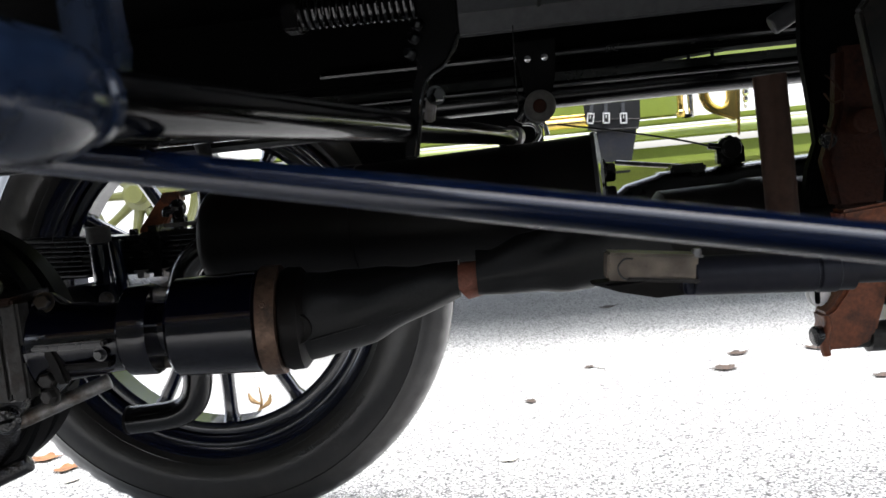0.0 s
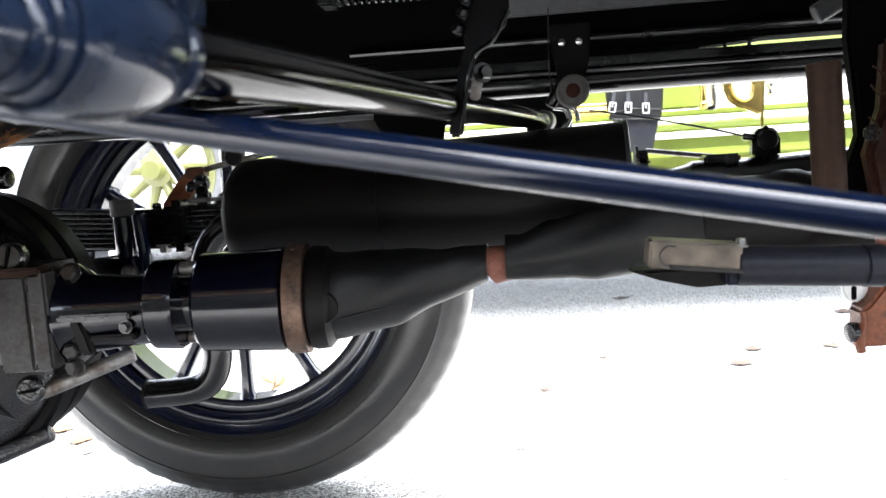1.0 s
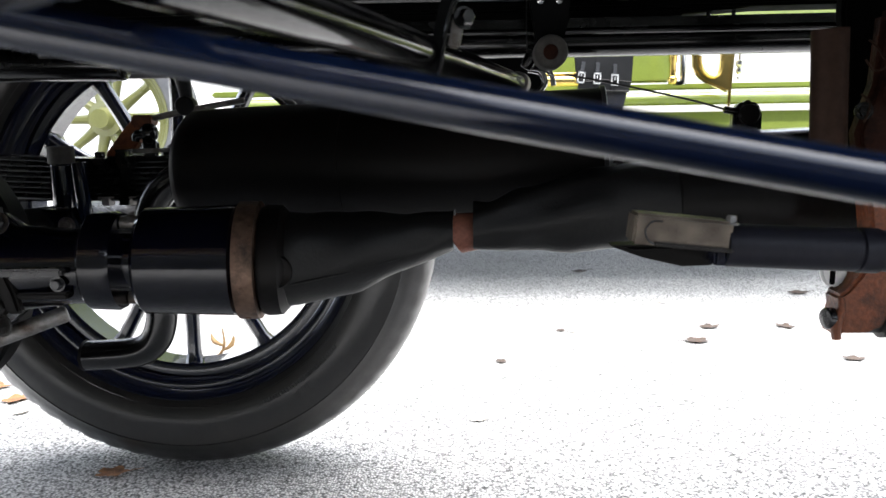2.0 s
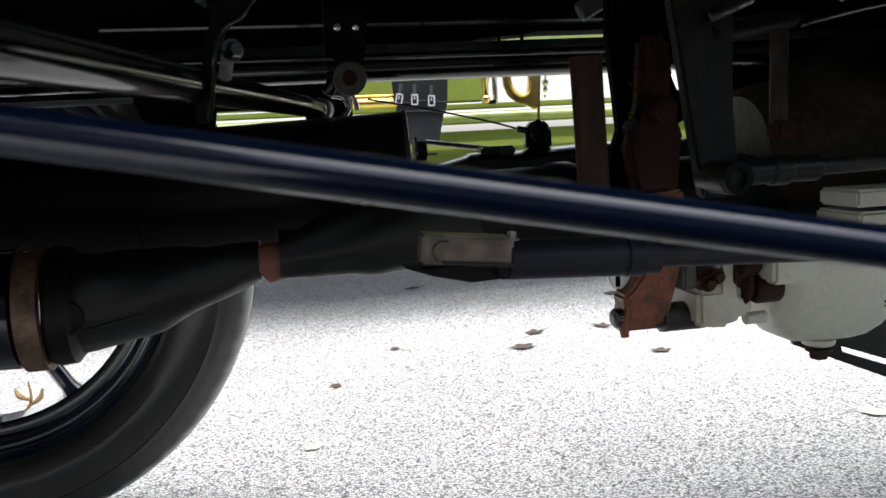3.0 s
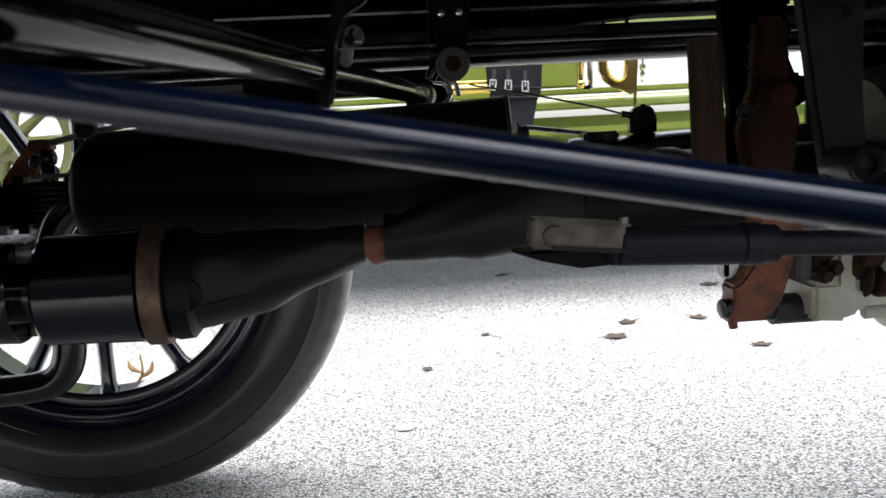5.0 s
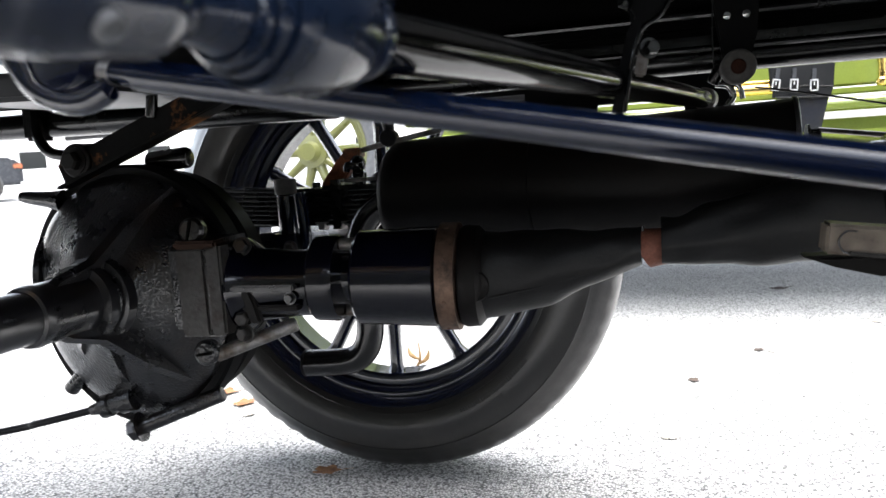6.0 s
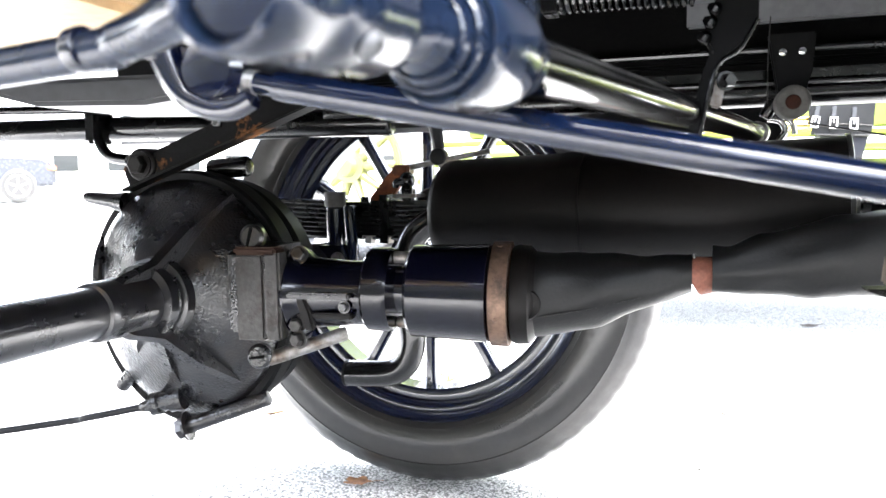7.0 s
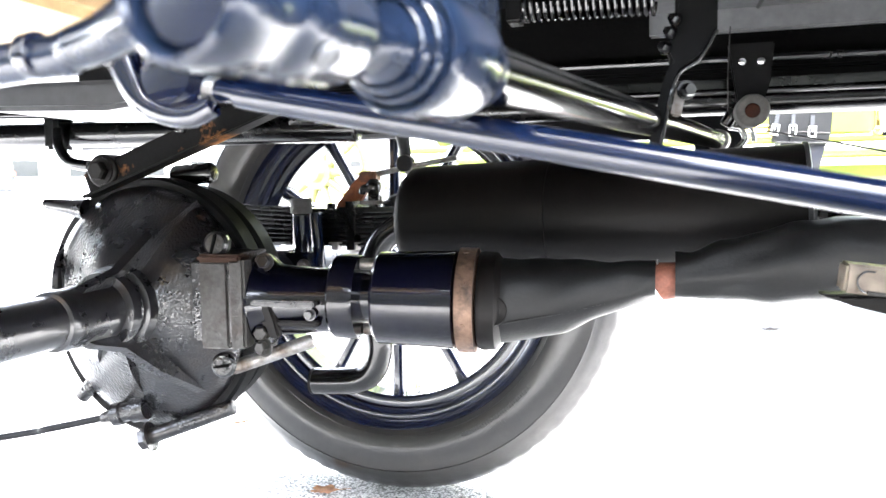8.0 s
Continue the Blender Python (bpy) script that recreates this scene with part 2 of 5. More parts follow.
def rounded(length, r, e, steps=4):
    """The profile of a cylinder with rounded rims."""
    rim = [(e - e * math.cos(k * math.pi / 2 / steps), r - e + e * math.sin(k * math.pi / 2 / steps)) for k in range(steps + 1)]
    return rim + [(length - s, q) for s, q in reversed(rim)]


def cyl(a, b, r, e=0.0015, n=28, bm=None):
    return lathe(rounded((Vector(b) - Vector(a)).length, r, min(e, r * 0.45)), a, b, n, bm=bm)


def tube(points, r, n=14, bm=None, smooth=6):
    """A round bar along a smooth line through the points; r: one radius, or one a point."""
    bm = bm or bmesh.new()
    ps = [Vector(p) for p in points]
    rs = list(r) if isinstance(r, (list, tuple)) else [r] * len(ps)
    line, radii = [], []
    for i in range(len(ps) - 1):
        p0, p1, p2, p3 = ps[max(i - 1, 0)], ps[i], ps[i + 1], ps[min(i + 2, len(ps) - 1)]
        for k in range(smooth):
            t = k / smooth
            line.append(0.5 * (2 * p1 + (p2 - p0) * t + (2 * p0 - 5 * p1 + 4 * p2 - p3) * t * t + (3 * p1 - p0 - 3 * p2 + p3) * t ** 3))
            radii.append(rs[i] * (1 - t) + rs[i + 1] * t)
    line.append(ps[-1])
    radii.append(rs[-1])
    up, rings = None, []
    for i, p in enumerate(line):
        d = (line[min(i + 1, len(line) - 1)] - line[max(i - 1, 0)]).normalized()
        up = (d.orthogonal() if up is None else up - d * up.dot(d)).normalized()
        side = d.cross(up)
        rings.append([bm.verts.new(p + radii[i] * (math.cos(j * math.tau / n) * up + math.sin(j * math.tau / n) * side)) for j in range(n)])
    return skin(bm, rings)


def bevelled(bm, size, steps=2):
    if size:
        edges = [e for e in bm.edges if len(e.link_faces) == 2 and e.calc_face_angle(0) > 0.5]
        bmesh.ops.bevel(bm, geom=edges, offset=size, segments=steps, affect="EDGES", clamp_overlap=True)
    return bm


def block(centre, size, bevel=0.002, turn=(0, 0, 0)):
    bm = bmesh.new()
    bmesh.ops.create_cube(bm, size=1.0, matrix=pose(*centre, *turn) @ Matrix.Diagonal((*size, 1)))
    return bevelled(bm, bevel)


def plate(outline, y0, y1, bevel=0.0015, m=None):
    """An outline in x and z, thick from y0 to y1."""
    bm = bmesh.new()
    a = [bm.verts.new((x, y0, z)) for x, z in outline]
    b = [bm.verts.new((x, y1, z)) for x, z in outline]
    bm.faces.new(a)
    bm.faces.new(list(reversed(b)))
    for i in range(len(a)):
        j = (i + 1) % len(a)
        bm.faces.new((a[j], a[i], b[i], b[j]))
    bmesh.ops.recalc_face_normals(bm, faces=bm.faces)
    bevelled(bm, bevel)
    if m:
        bm.transform(m)
    return bm


def hexbolt(p, way, r=0.008, h=0.006, washer=True):
    p, w = Vector(p), Vector(way).normalized()
    bm = lathe([(0, r), (h * 0.8, r), (h, r * 0.82)], p, p + w, 6)
    if washer:
        lathe([(0, r * 1.35), (h * 0.2, r * 1.35)], p - w * h * 0.1, p + w, 18, bm=bm)
    return bm


def helix(a, b, r, wire, turns):
    m, length = frame_to(a, b), (Vector(b) - Vector(a)).length
    pts = [m @ Vector((r * math.cos(k / 10 * math.tau), r * math.sin(k / 10 * math.tau), length * k / (turns * 10))) for k in range(turns * 10 + 1)]
    return tube(pts, wire, 8, smooth=1)


SEAT = [Matrix()]


def seat(scale=(1, 1, 1), off=(0, 0, 0)):
    """Sets how the next assembly sits in the car: its scale and offset from the drawing."""
    SEAT[0] = Matrix.Translation(off) @ Matrix.Diagonal((*scale, 1))


def part(name, bm, material, parent=None, label=""):
    bm.transform(SEAT[0])
    bmesh.ops.recalc_face_normals(bm, faces=bm.faces)
    for f in bm.faces:
        f.smooth = True
    for e in bm.edges:
        e.smooth = len(e.link_faces) == 2 and e.calc_face_angle(0) < 0.6
    me = bpy.data.meshes.new(name)
    bm.to_mesh(me)
    bm.free()
    me.materials.append(material)
    ob = new(name, me)
    if parent:
        ob.parent = parent
        ob.matrix_parent_inverse = parent.matrix_world.inverted() if parent.parent is None else Matrix()
    if label:
        ob["label"] = label
    return ob


def thing(name, label, category, group="", kind=""):
    return tagged(new(name), label, category, group, kind)


# ---- ground ----
def build_ground():
    bm = bmesh.new()
    radii = [0.0, 1, 2, 3, 4.5, 6, 8, 11, 15, 20, 30, 60, 150, 400, 1500]
    rings = []
    for r in radii[1:]:
        rise = 0.003 + 0.021 * max(0.0, min(r, 25) - 5)
        rings.append([bm.verts.new((r * math.cos(i * math.tau / 48), r * math.sin(i * math.tau / 48), rise)) for i in range(48)])
    c = bm.verts.new((0, 0, 0.003))
    for i in range(48):
        bm.faces.new((c, rings[0][i], rings[0][(i + 1) % 48]))
    skin(bm, rings, cap=False)
    tagged(part("ground", bm, ASPHALT), "pale grey exposed-aggregate asphalt parking ground", "ground", kind="structure")


build_ground()
# ---- the vintage car ----
car = thing("vintage_car", "dark blue vintage touring car seen from underneath, parked on asphalt", "car")

# -- rear wheel --
HUB = Vector((0.0165, 0.69, 0.4485))


def wheel(hub, paint, tyre_paint, owner, spokes=12, phase=0.0, big=0.44, text=True, fat=1.0):
    k = big / 0.44
    a, b = hub - Vector((0, 1, 0)), hub

    def turned(profile, n=72):
        return lathe([(1 + y * k, r * k) for y, r in profile], a, b, n, cap=False)

    felloe = turned([(-0.024, 0.262), (-0.027, 0.272), (-0.027, 0.284), (0.027, 0.284), (0.027, 0.272), (0.024, 0.262), (-0.024, 0.262)])
    w = part("rear_wheel" if text else "spare_wheel", felloe, paint, owner, "dark blue wooden-spoked wheel with black tyre" if text else "pale yellow spoked spare wheel")
    part("rim", turned([(-0.034, 0.284), (-0.040, 0.288), (-0.043, 0.294), (-0.043, 0.300), (-0.050, 0.304), (-0.056, 0.311), (-0.058, 0.318), (-0.053, 0.321), (-0.049, 0.315), (-0.040, 0.308),
                        (0.040, 0.308), (0.049, 0.315), (0.053, 0.321), (0.058, 0.318), (0.050, 0.304), (0.034, 0.284), (-0.034, 0.284)], 96), paint, w)
    # tyre: ribbed shoulder and a bead line along the sidewall
    bm = bmesh.new()
    n = 192
    half = [(-0.042, 0.308), (-0.052, 0.315), (-0.058, 0.322), (-0.0625, 0.328), (-0.0640, 0.3285), (-0.0675, 0.336), (-0.0705, 0.346), (-0.0722, 0.356), (-0.0728, 0.366), (-0.0722, 0.376), (-0.0706, 0.385), (-0.0682, 0.393), (-0.0694, 0.3945), (-0.0672, 0.397), (-0.063, 0.404),
            (-0.057, 0.413), (-0.050, 0.421), (-0.047, 0.4255), (-0.040, 0.432), (-0.026, 0.438), (-0.012, 0.440), (-0.009, 0.434), (0.0, 0.434)]
    prof = half + [(-y, r) for y, r in reversed(half[:-1])]
    rings = []
    for i in range(n):
        t = i * math.tau / n
        ring = []
        for j, (y, r) in enumerate(prof):
            r += 0.005 * max(0.0, min(1.0, (r - 0.37) / 0.05))
            if abs(y) in (0.047, 0.040, 0.050) and i % 3 == 0:
                r -= 0.0032
            ring.append(bm.verts.new(hub + Vector((r * k * math.sin(t), y * k, -r * k * math.cos(t)))))
        rings.append(ring)
    for i in range(n):
        r0, r1 = rings[i], rings[(i + 1) % n]
        for j in range(len(prof) - 1):
            bm.faces.new((r0[j], r0[j + 1], r1[j + 1], r1[j]))
    part("tyre", bm, tyre_paint, w, "worn black rubber tyre with ribbed shoulders")
    hubcap = lathe([(1 + y * k, r * k) for y, r in ((-0.10, 0.0), (-0.10, 0.045), (-0.05, 0.055), (-0.045, 0.085), (0.045, 0.085), (0.05, 0.05), (0.1, 0.045), (0.1, 0.0))], a, b, 36)
    part("hub", hubcap, paint, w)
    first = None
    for i in range(spokes):
        t = phase + i * math.tau / spokes
        if first is None:
            sp = bmesh.new()
            rings = []
            for r, h, d in ((0.075, 0.017, 0.022), (0.11, 0.015, 0.020), (0.20, 0.0125, 0.016), (0.25, 0.0125, 0.017), (0.266, 0.018, 0.021)):
                rings.append([sp.verts.new(Vector((h * fat * k * math.cos(q * math.tau / 10), d * fat * k * math.sin(q * math.tau / 10), -r * k))) for q in range(10)])
            skin(sp, rings)
            first = part("spoke", sp, paint, w)
            ob = first
        else:
            ob = new("spoke", first.data)
            ob.parent = w
        ob.matrix_basis = Matrix.Translation(hub) @ Matrix.Rotation(-t, 4, "Y")
    if text:
        bm = bmesh.new()
        for r, t0, count, h in ((0.346, 0.43, 29, 0.007), (0.362, 0.59, 6, 0.011)):
            for q in range(count):
                t = t0 + q * 0.0165
                c = hub + Vector((r * math.sin(t), -0.0722, -r * math.cos(t)))
                m = Matrix.Translation(c) @ Matrix.Rotation(-t, 4, "Y") @ Matrix.Diagonal((0.0036, 0.0014, h * (0.8 + 0.2 * (q % 3)), 1))
                bmesh.ops.create_cube(bm, size=1.0, matrix=m)
        part("lettering", bm, tyre_paint, w, "moulded sidewall bars")
    return w


wheel(HUB, NAVY, RUBBER, car, phase=0.0, big=0.44)

# -- leaf spring on the far side --
def leaf_spring():
    y = 0.50
    top = None
    for i in range(8):
        half = 0.40 - 0.024 * i
        z0 = 0.555 - 0.0078 * i
        bm = bmesh.new()
        rings = []
        for q in range(17):
            x = -half + 2 * half * q / 16
            z = z0 + 0.02 * (x / 0.4) ** 2
            rings.append([bm.verts.new((x + 0.06, y + dy, z + dz)) for dy, dz in ((-0.026, -0.0012), (-0.0242, -0.0036), (0.026, -0.0036), (0.026, 0.0036), (-0.0245, 0.0036), (-0.026, 0.0024))])
        skin(bm, rings)
        if top is None:
            top = part("leaf_spring", bm, BLACK, car, "stack of black steel spring leaves")
        else:
            part("spring_leaf", bm, BLACK, top)
    # added black filler, no spring part: keeps the leaf gaps dark
    part("leaf_gap_filler", block((0.05, y + 0.003, 0.526), (0.50, 0.040, 0.056), 0.002), BOARD, top)
    part("spring_clamp", block((0.035, y, 0.560), (0.10, 0.056, 0.005), 0.002), BLACK, top)
    teeth = [(0.0165, 0.572), (0.0165, 0.492)] + [p for k in range(9) for p in ((0.0015, 0.492 + 0.0089 * k), (0.0035, 0.4965 + 0.0089 * k))] + [(0.0015, 0.572)]
    part("clamp_plate", plate(teeth, y - 0.034, y + 0.03, 0.0006), BLACK, top, "notched black clamp plate")
    part("clamp_pad", block((0.045, y - 0.004, 0.5695), (0.042, 0.05, 0.006), 0.002), STEEL, top, "bare metal pad")
    part("spring_seat", lathe([(0, 0.030), (0.002, 0.034), (0.010, 0.036), (0.014, 0.033), (0.014, 0.0)], (0.078, y + 0.035, 0.548), (0.078, y - 0.2, 0.548), 40), PAN, top, "grey round spring seat")
    part("leaf_bolt", hexbolt((-0.037, y, 0.5585), (0, 0, 1), 0.008, 0.010), BLACK, top)
    for x in (-0.02, 0.012, 0.045):
        part("nut", hexbolt((x, y - 0.02, 0.503), (0, 0, -1), 0.010, 0.012), STEEL, top)
    post = part("damper_post", cyl((-0.073, y - 0.04, 0.455), (-0.073, y - 0.04, 0.553), 0.0155, 0.003), NAVY, car, "dark blue damper post with grey cap")
    part("cap", cyl((-0.073, y - 0.04, 0.553), (-0.073, y - 0.04, 0.578), 0.0178, 0.002), BUSH, post, "dull grey cap")
    part("post_foot", plate([(-0.098, 0.49), (-0.048, 0.49), (-0.035, 0.455), (-0.078, 0.44)], y - 0.07, y - 0.03, 0.004), NAVY, post)
    part("post_stay", cyl((-0.041, y - 0.055, 0.555), (-0.033, y - 0.06, 0.462), 0.010, 0.002), BLUE, post)
    part("foot_bolt", hexbolt((-0.056, y - 0.072, 0.468), (0, -1, 0), 0.009, 0.008), STEEL, post)


seat((1.04, 1.02, 1.025), (-0.003, 0.01, -0.018))
leaf_spring()

# -- brake lever gear beside the wheel --
seat((1.04, 1.02, 1.025), (0.014, 0.01, -0.023))
lever = part("brake_lever", plate([(-0.052, 0.550), (-0.022, 0.552), (0.006, 0.590), (0.020, 0.600), (0.022, 0.618), (-0.004, 0.620), (-0.018, 0.606), (-0.046, 0.572)], 0.505, 0.523, 0.003), ORANGE, car, "orange rusty brake lever")
part("clevis", block((0.012, 0.512, 0.617), (0.03, 0.028, 0.018), 0.003), RUST, lever)
part("pull_rod", tube([(0.015, 0.512, 0.619), (0.08, 0.512, 0.632), (0.16, 0.515, 0.645)], 0.0045), STEEL, lever, "thin bare steel rod")
part("pivot_disc", cyl((0.075, 0.503, 0.638), (0.075, 0.525, 0.638), 0.0142, 0.003), GRAPHITE, lever)
part("pivot_stem", tube([(0.066, 0.518, 0.700), (0.072, 0.518, 0.665), (0.075, 0.518, 0.638)], [0.013, 0.010, 0.008], 12), GRAPHITE, lever)
part("link_strap", tube([(0.077, 0.510, 0.628), (0.083, 0.510, 0.610), (0.084, 0.510, 0.575)], 0.004, 8), STEEL, lever)
part("link_strap", tube([(0.080, 0.514, 0.630), (0.092, 0.514, 0.612), (0.100, 0.514, 0.600)], 0.0035, 8), STEEL, lever)
part("rusty_link", plate([(0.084, 0.575), (0.106, 0.570), (0.112, 0.606), (0.098, 0.612), (0.086, 0.598)], 0.516, 0.530, 0.003), RUST, lever, "small rusty link")
part("oil_cup", lathe([(0, 0.010), (0.020, 0.010), (0.022, 0.0125), (0.030, 0.0125), (0.034, 0.008), (0.036, 0.011), (0.044, 0.0135), (0.052, 0.012), (0.058, 0.006), (0.059, 0.0)], (0.028, 0.490, 0.555), (0.025, 0.490, 0.7), 20), BLACK, lever, "black oil fitting with a ball top")
part("oil_spout", tube([(0.026, 0.486, 0.598), (0.012, 0.484, 0.597), (0.009, 0.484, 0.588)], [0.008, 0.007, 0.005], 12), BLACK, lever)
part("nut", hexbolt((0.031, 0.477, 0.588), (0.6, -1, 0.3), 0.006, 0.008), BLACK, lever)

# -- rear axle and differential, turned about the axle --
seat()
AX, AY, AZ = -0.151, 0.185, 0.445
A0, A1 = (AX, -0.60, AZ), (AX, 0.80, AZ)


def turned_on_axle(profile, n=72, cap=True):
    """Turns (y, radius) pairs about the axle; the bowl sits a little behind the axle's line."""
    bm = lathe([(y + 0.60, r) for y, r in profile], A0, A1, n, cap)
    for v in bm.verts:
        k = max(0.0, min(1.0, (v.co.y - 0.15) / 0.05))
        v.co.x -= 0.029 * k
        v.co.z -= 0.004 * k + (0.16 * k * (AZ - v.co.z) if v.co.z < AZ else 0.0)
    return bm


diff = part("differential", turned_on_axle([(0.085, 0.034), (0.09, 0.043), (0.098, 0.047), (0.104, 0.045), (0.110, 0.045), (0.122, 0.058), (0.130, 0.072), (0.140, 0.088), (0.152, 0.106),
                                            (0.165, 0.122), (0.177, 0.141), (0.190, 0.152), (0.204, 0.157), (0.225, 0.157), (0.26, 0.148), (0.30, 0.125), (0.34, 0.09), (0.37, 0.06), (0.39, 0.045)]), GREASE, car, "greasy black cast differential housing")
part("joint_flange", turned_on_axle([(0.205, 0.150), (0.205, 0.166), (0.209, 0.170), (0.236, 0.170), (0.240, 0.166), (0.240, 0.150)], 96, False), SOOT, diff)
part("bell_rim", turned_on_axle([(0.262, 0.140), (0.262, 0.158), (0.268, 0.162), (0.300, 0.160), (0.306, 0.152), (0.306, 0.115)], 96, False), SOOT, diff)


def web(angle, root, tip, thick=0.006):
    """A cast rib from the axle sleeve to the rim, standing square on the housing."""
    c, s = math.cos(radians(angle)), math.sin(radians(angle))
    base = [(0.030, root), (0.040, root + 0.012), (0.055, root + 0.34 * (0.188 - root)), (0.5 * (0.036 + tip), root + 0.57 * (0.188 - root)), (0.78 * tip, root + 0.79 * (0.188 - root)), (tip * 0.93, 0.186), (tip * 0.86, 0.200), (0.040, 0.165)]
    bm = bmesh.new()
    left = [bm.verts.new((AX + r * c - thick * s, y, AZ + r * s + thick * c)) for r, y in base]
    right = [bm.verts.new((AX + r * c + thick * s, y, AZ + r * s - thick * c)) for r, y in base]
    skin(bm, [left, right])
    return bevelled(bm, 0.004, 3)


for angle, root, tip in ((66, 0.015, 0.160), (-62, 0.020, 0.160), (-100, 0.075, 0.165), (225, 0.07, 0.16)):
    part("web", web(angle, root, tip), GREASE, diff)
for angle, r, length, rad in ((-134, 0.186, 0.024, 0.011),):
    t = radians(angle)
    p = Vector((AX + r * math.cos(t), 0.20, AZ + r * math.sin(t)))
    part("lug", cyl(p - Vector((math.cos(t), 0, math.sin(t))) * 0.03, p + Vector((math.cos(t), -0.25, math.sin(t))) * length, rad, 0.004), GREASE, diff)
part("stub_lug", cyl((-0.165, 0.25, 0.612), (-0.098, 0.25, 0.616), 0.015, 0.008), BLACK, diff)
part("pointer_lug", lathe([(0, 0.016), (0.02, 0.012), (0.055, 0.009), (0.065, 0.007)], (-0.275, 0.20, 0.566), (-0.36, 0.19, 0.578), 18), GREASE, diff)
part("cover_rim", lathe([(-0.05, 0.11), (-0.01, 0.085), (0, 0.070), (0.004, 0.0755), (0.012, 0.0755), (0.016, 0.070), (0.017, 0.0)], (-0.324, 0.24, 0.45), (-0.41, 0.21, 0.45), 48), GREASE, diff)
part("collar_ring", turned_on_axle([(0.072, 0.036), (0.074, 0.047), (0.086, 0.049), (0.089, 0.044), (0.094, 0.044), (0.097, 0.053), (0.110, 0.055), (0.114, 0.048)], 56), IRON, diff)
part("filler_boss", lathe([(0, 0.030), (0.012, 0.030), (0.016, 0.024), (0.022, 0.014)], (AX - 0.045, 0.165, AZ + 0.070), (AX - 0.065, 0.08, AZ + 0.095), 24), GREASE, diff)
part("casting_seam", tube([(AX - 0.04, 0.163, AZ - 0.09), (AX - 0.035, 0.172, AZ - 0.115), (AX - 0.038, 0.182, AZ - 0.145)], 0.0016, 6), GREASE, diff)
for p, way in (((-0.062, 0.205, 0.525), (0.1, -1, 0.1)),):
    part("housing_bolt", lathe([(0, 0.0125), (0.012, 0.0125), (0.015, 0.010)], p, Vector(p) + Vector(way), 20), GREASE, diff)
part("through_bolt", cyl((-0.172, 0.175, 0.250), (-0.055, 0.21, 0.292), 0.011, 0.003), GREASE, diff)
part("bolt_head", hexbolt((-0.168, 0.176, 0.2515), (-0.93, -0.25, -0.3), 0.0155, 0.016), GREASE, diff)
part("cable_socket", lathe([(0, 0.017), (0.02, 0.017), (0.022, 0.013), (0.034, 0.013), (0.036, 0.016), (0.048, 0.016), (0.050, 0.010), (0.066, 0.007)], (-0.172, 0.176, 0.293), (-0.29, 0.150, 0.264), 24), GREASE, diff)
part("brake_cable", tube([(-0.230, 0.163, 0.2785), (-0.32, 0.155, 0.258), (-0.42, 0.145, 0.238), (-1.0, 0.0, 0.15)], 0.0052), GRAPHITE, diff, "thin grey pull cable")
near_axle = part("axle_tube", turned_on_axle([(-0.56, 0.0295), (-0.012, 0.0305), (-0.010, 0.0345), (-0.002, 0.0365), (0.006, 0.0355), (0.06, 0.0365), (0.09, 0.038)], 48), IRON, car, "black rear axle tube")
part("far_axle_tube", lathe([(0, 0.046), (0.05, 0.040), (0.42, 0.036)], (AX, 0.36, AZ), (-0.02, 0.72, 0.452), 28), GREASE, near_axle)
# pinion carrier
carrier = part("pinion_carrier", block((-0.020, 0.165, 0.452), (0.075, 0.10, 0.120), 0.012), GREASE, car, "black cast pinion carrier with worn machined faces")
part("flange_plate", block((-0.018, 0.122, 0.450), (0.040, 0.020, 0.108), 0.003), WORN, carrier, "worn bare flange plate")
part("flange_plate", block((0.012, 0.126, 0.452), (0.022, 0.024, 0.112), 0.003), WORN, carrier)
part("flange_cap", block((-0.010, 0.124, 0.5075), (0.060, 0.026, 0.010), 0.003), PIPE, carrier)
for p in ((-0.022, 0.135, 0.5235), (-0.013, 0.128, 0.373)):
    screw = lathe([(0, 0.016), (0.010, 0.016), (0.014, 0.012), (0.0145, 0.0)], p, (p[0] + 0.02, p[1] - 0.1, p[2] + 0.01), 24)
    head = part("cheese_screw", screw, GREASE, carrier)
part("slot", block((-0.021, 0.1203, 0.5240), (0.004, 0.003, 0.026), 0.0005, (0, 15, 0)), BOARD, carrier)
part("slot", block((-0.012, 0.1133, 0.3735), (0.022, 0.003, 0.0035), 0.0005, (0, -8, 0)), BOARD, carrier)
part("lower_stud", cyl((-0.005, 0.128, 0.368), (0.085, 0.175, 0.398), 0.009, 0.003), STEEL, carrier)
part("lower_nut", hexbolt((0.040, 0.130, 0.396), (-0.3, -1, 0), 0.009, 0.010), WORN, carrier)
part("pinion_tube", lathe([(0.0, 0.058), (0.012, 0.060), (0.030, 0.046), (0.085, 0.041), (0.12, 0.041)], (0.010, 0.175, 0.448), (0.130, 0.181, 0.450), 40), DRUM, carrier)
part("carrier_rib", block((0.066, 0.128, 0.452), (0.090, 0.014, 0.008), 0.002, (0, 0, 2)), IRON, carrier)
part("carrier_rib", block((0.066, 0.140, 0.426), (0.088, 0.016, 0.007), 0.002, (0, 0, 2)), MATTE, carrier)
part("rib_bracket", plate([(0.030, 0.452), (0.048, 0.452), (0.056, 0.432), (0.062, 0.408), (0.046, 0.408), (0.040, 0.432)], 0.128, 0.140, 0.003), MATTE, carrier)
part("rib_bolt", hexbolt((0.100, 0.135, 0.438), (0, -1, 0), 0.006, 0.006), IRON, carrier)
part("carrier_bolt", hexbolt((0.032, 0.150, 0.500), (0.2, -1, 0.3), 0.009, 0.008), IRON, carrier)
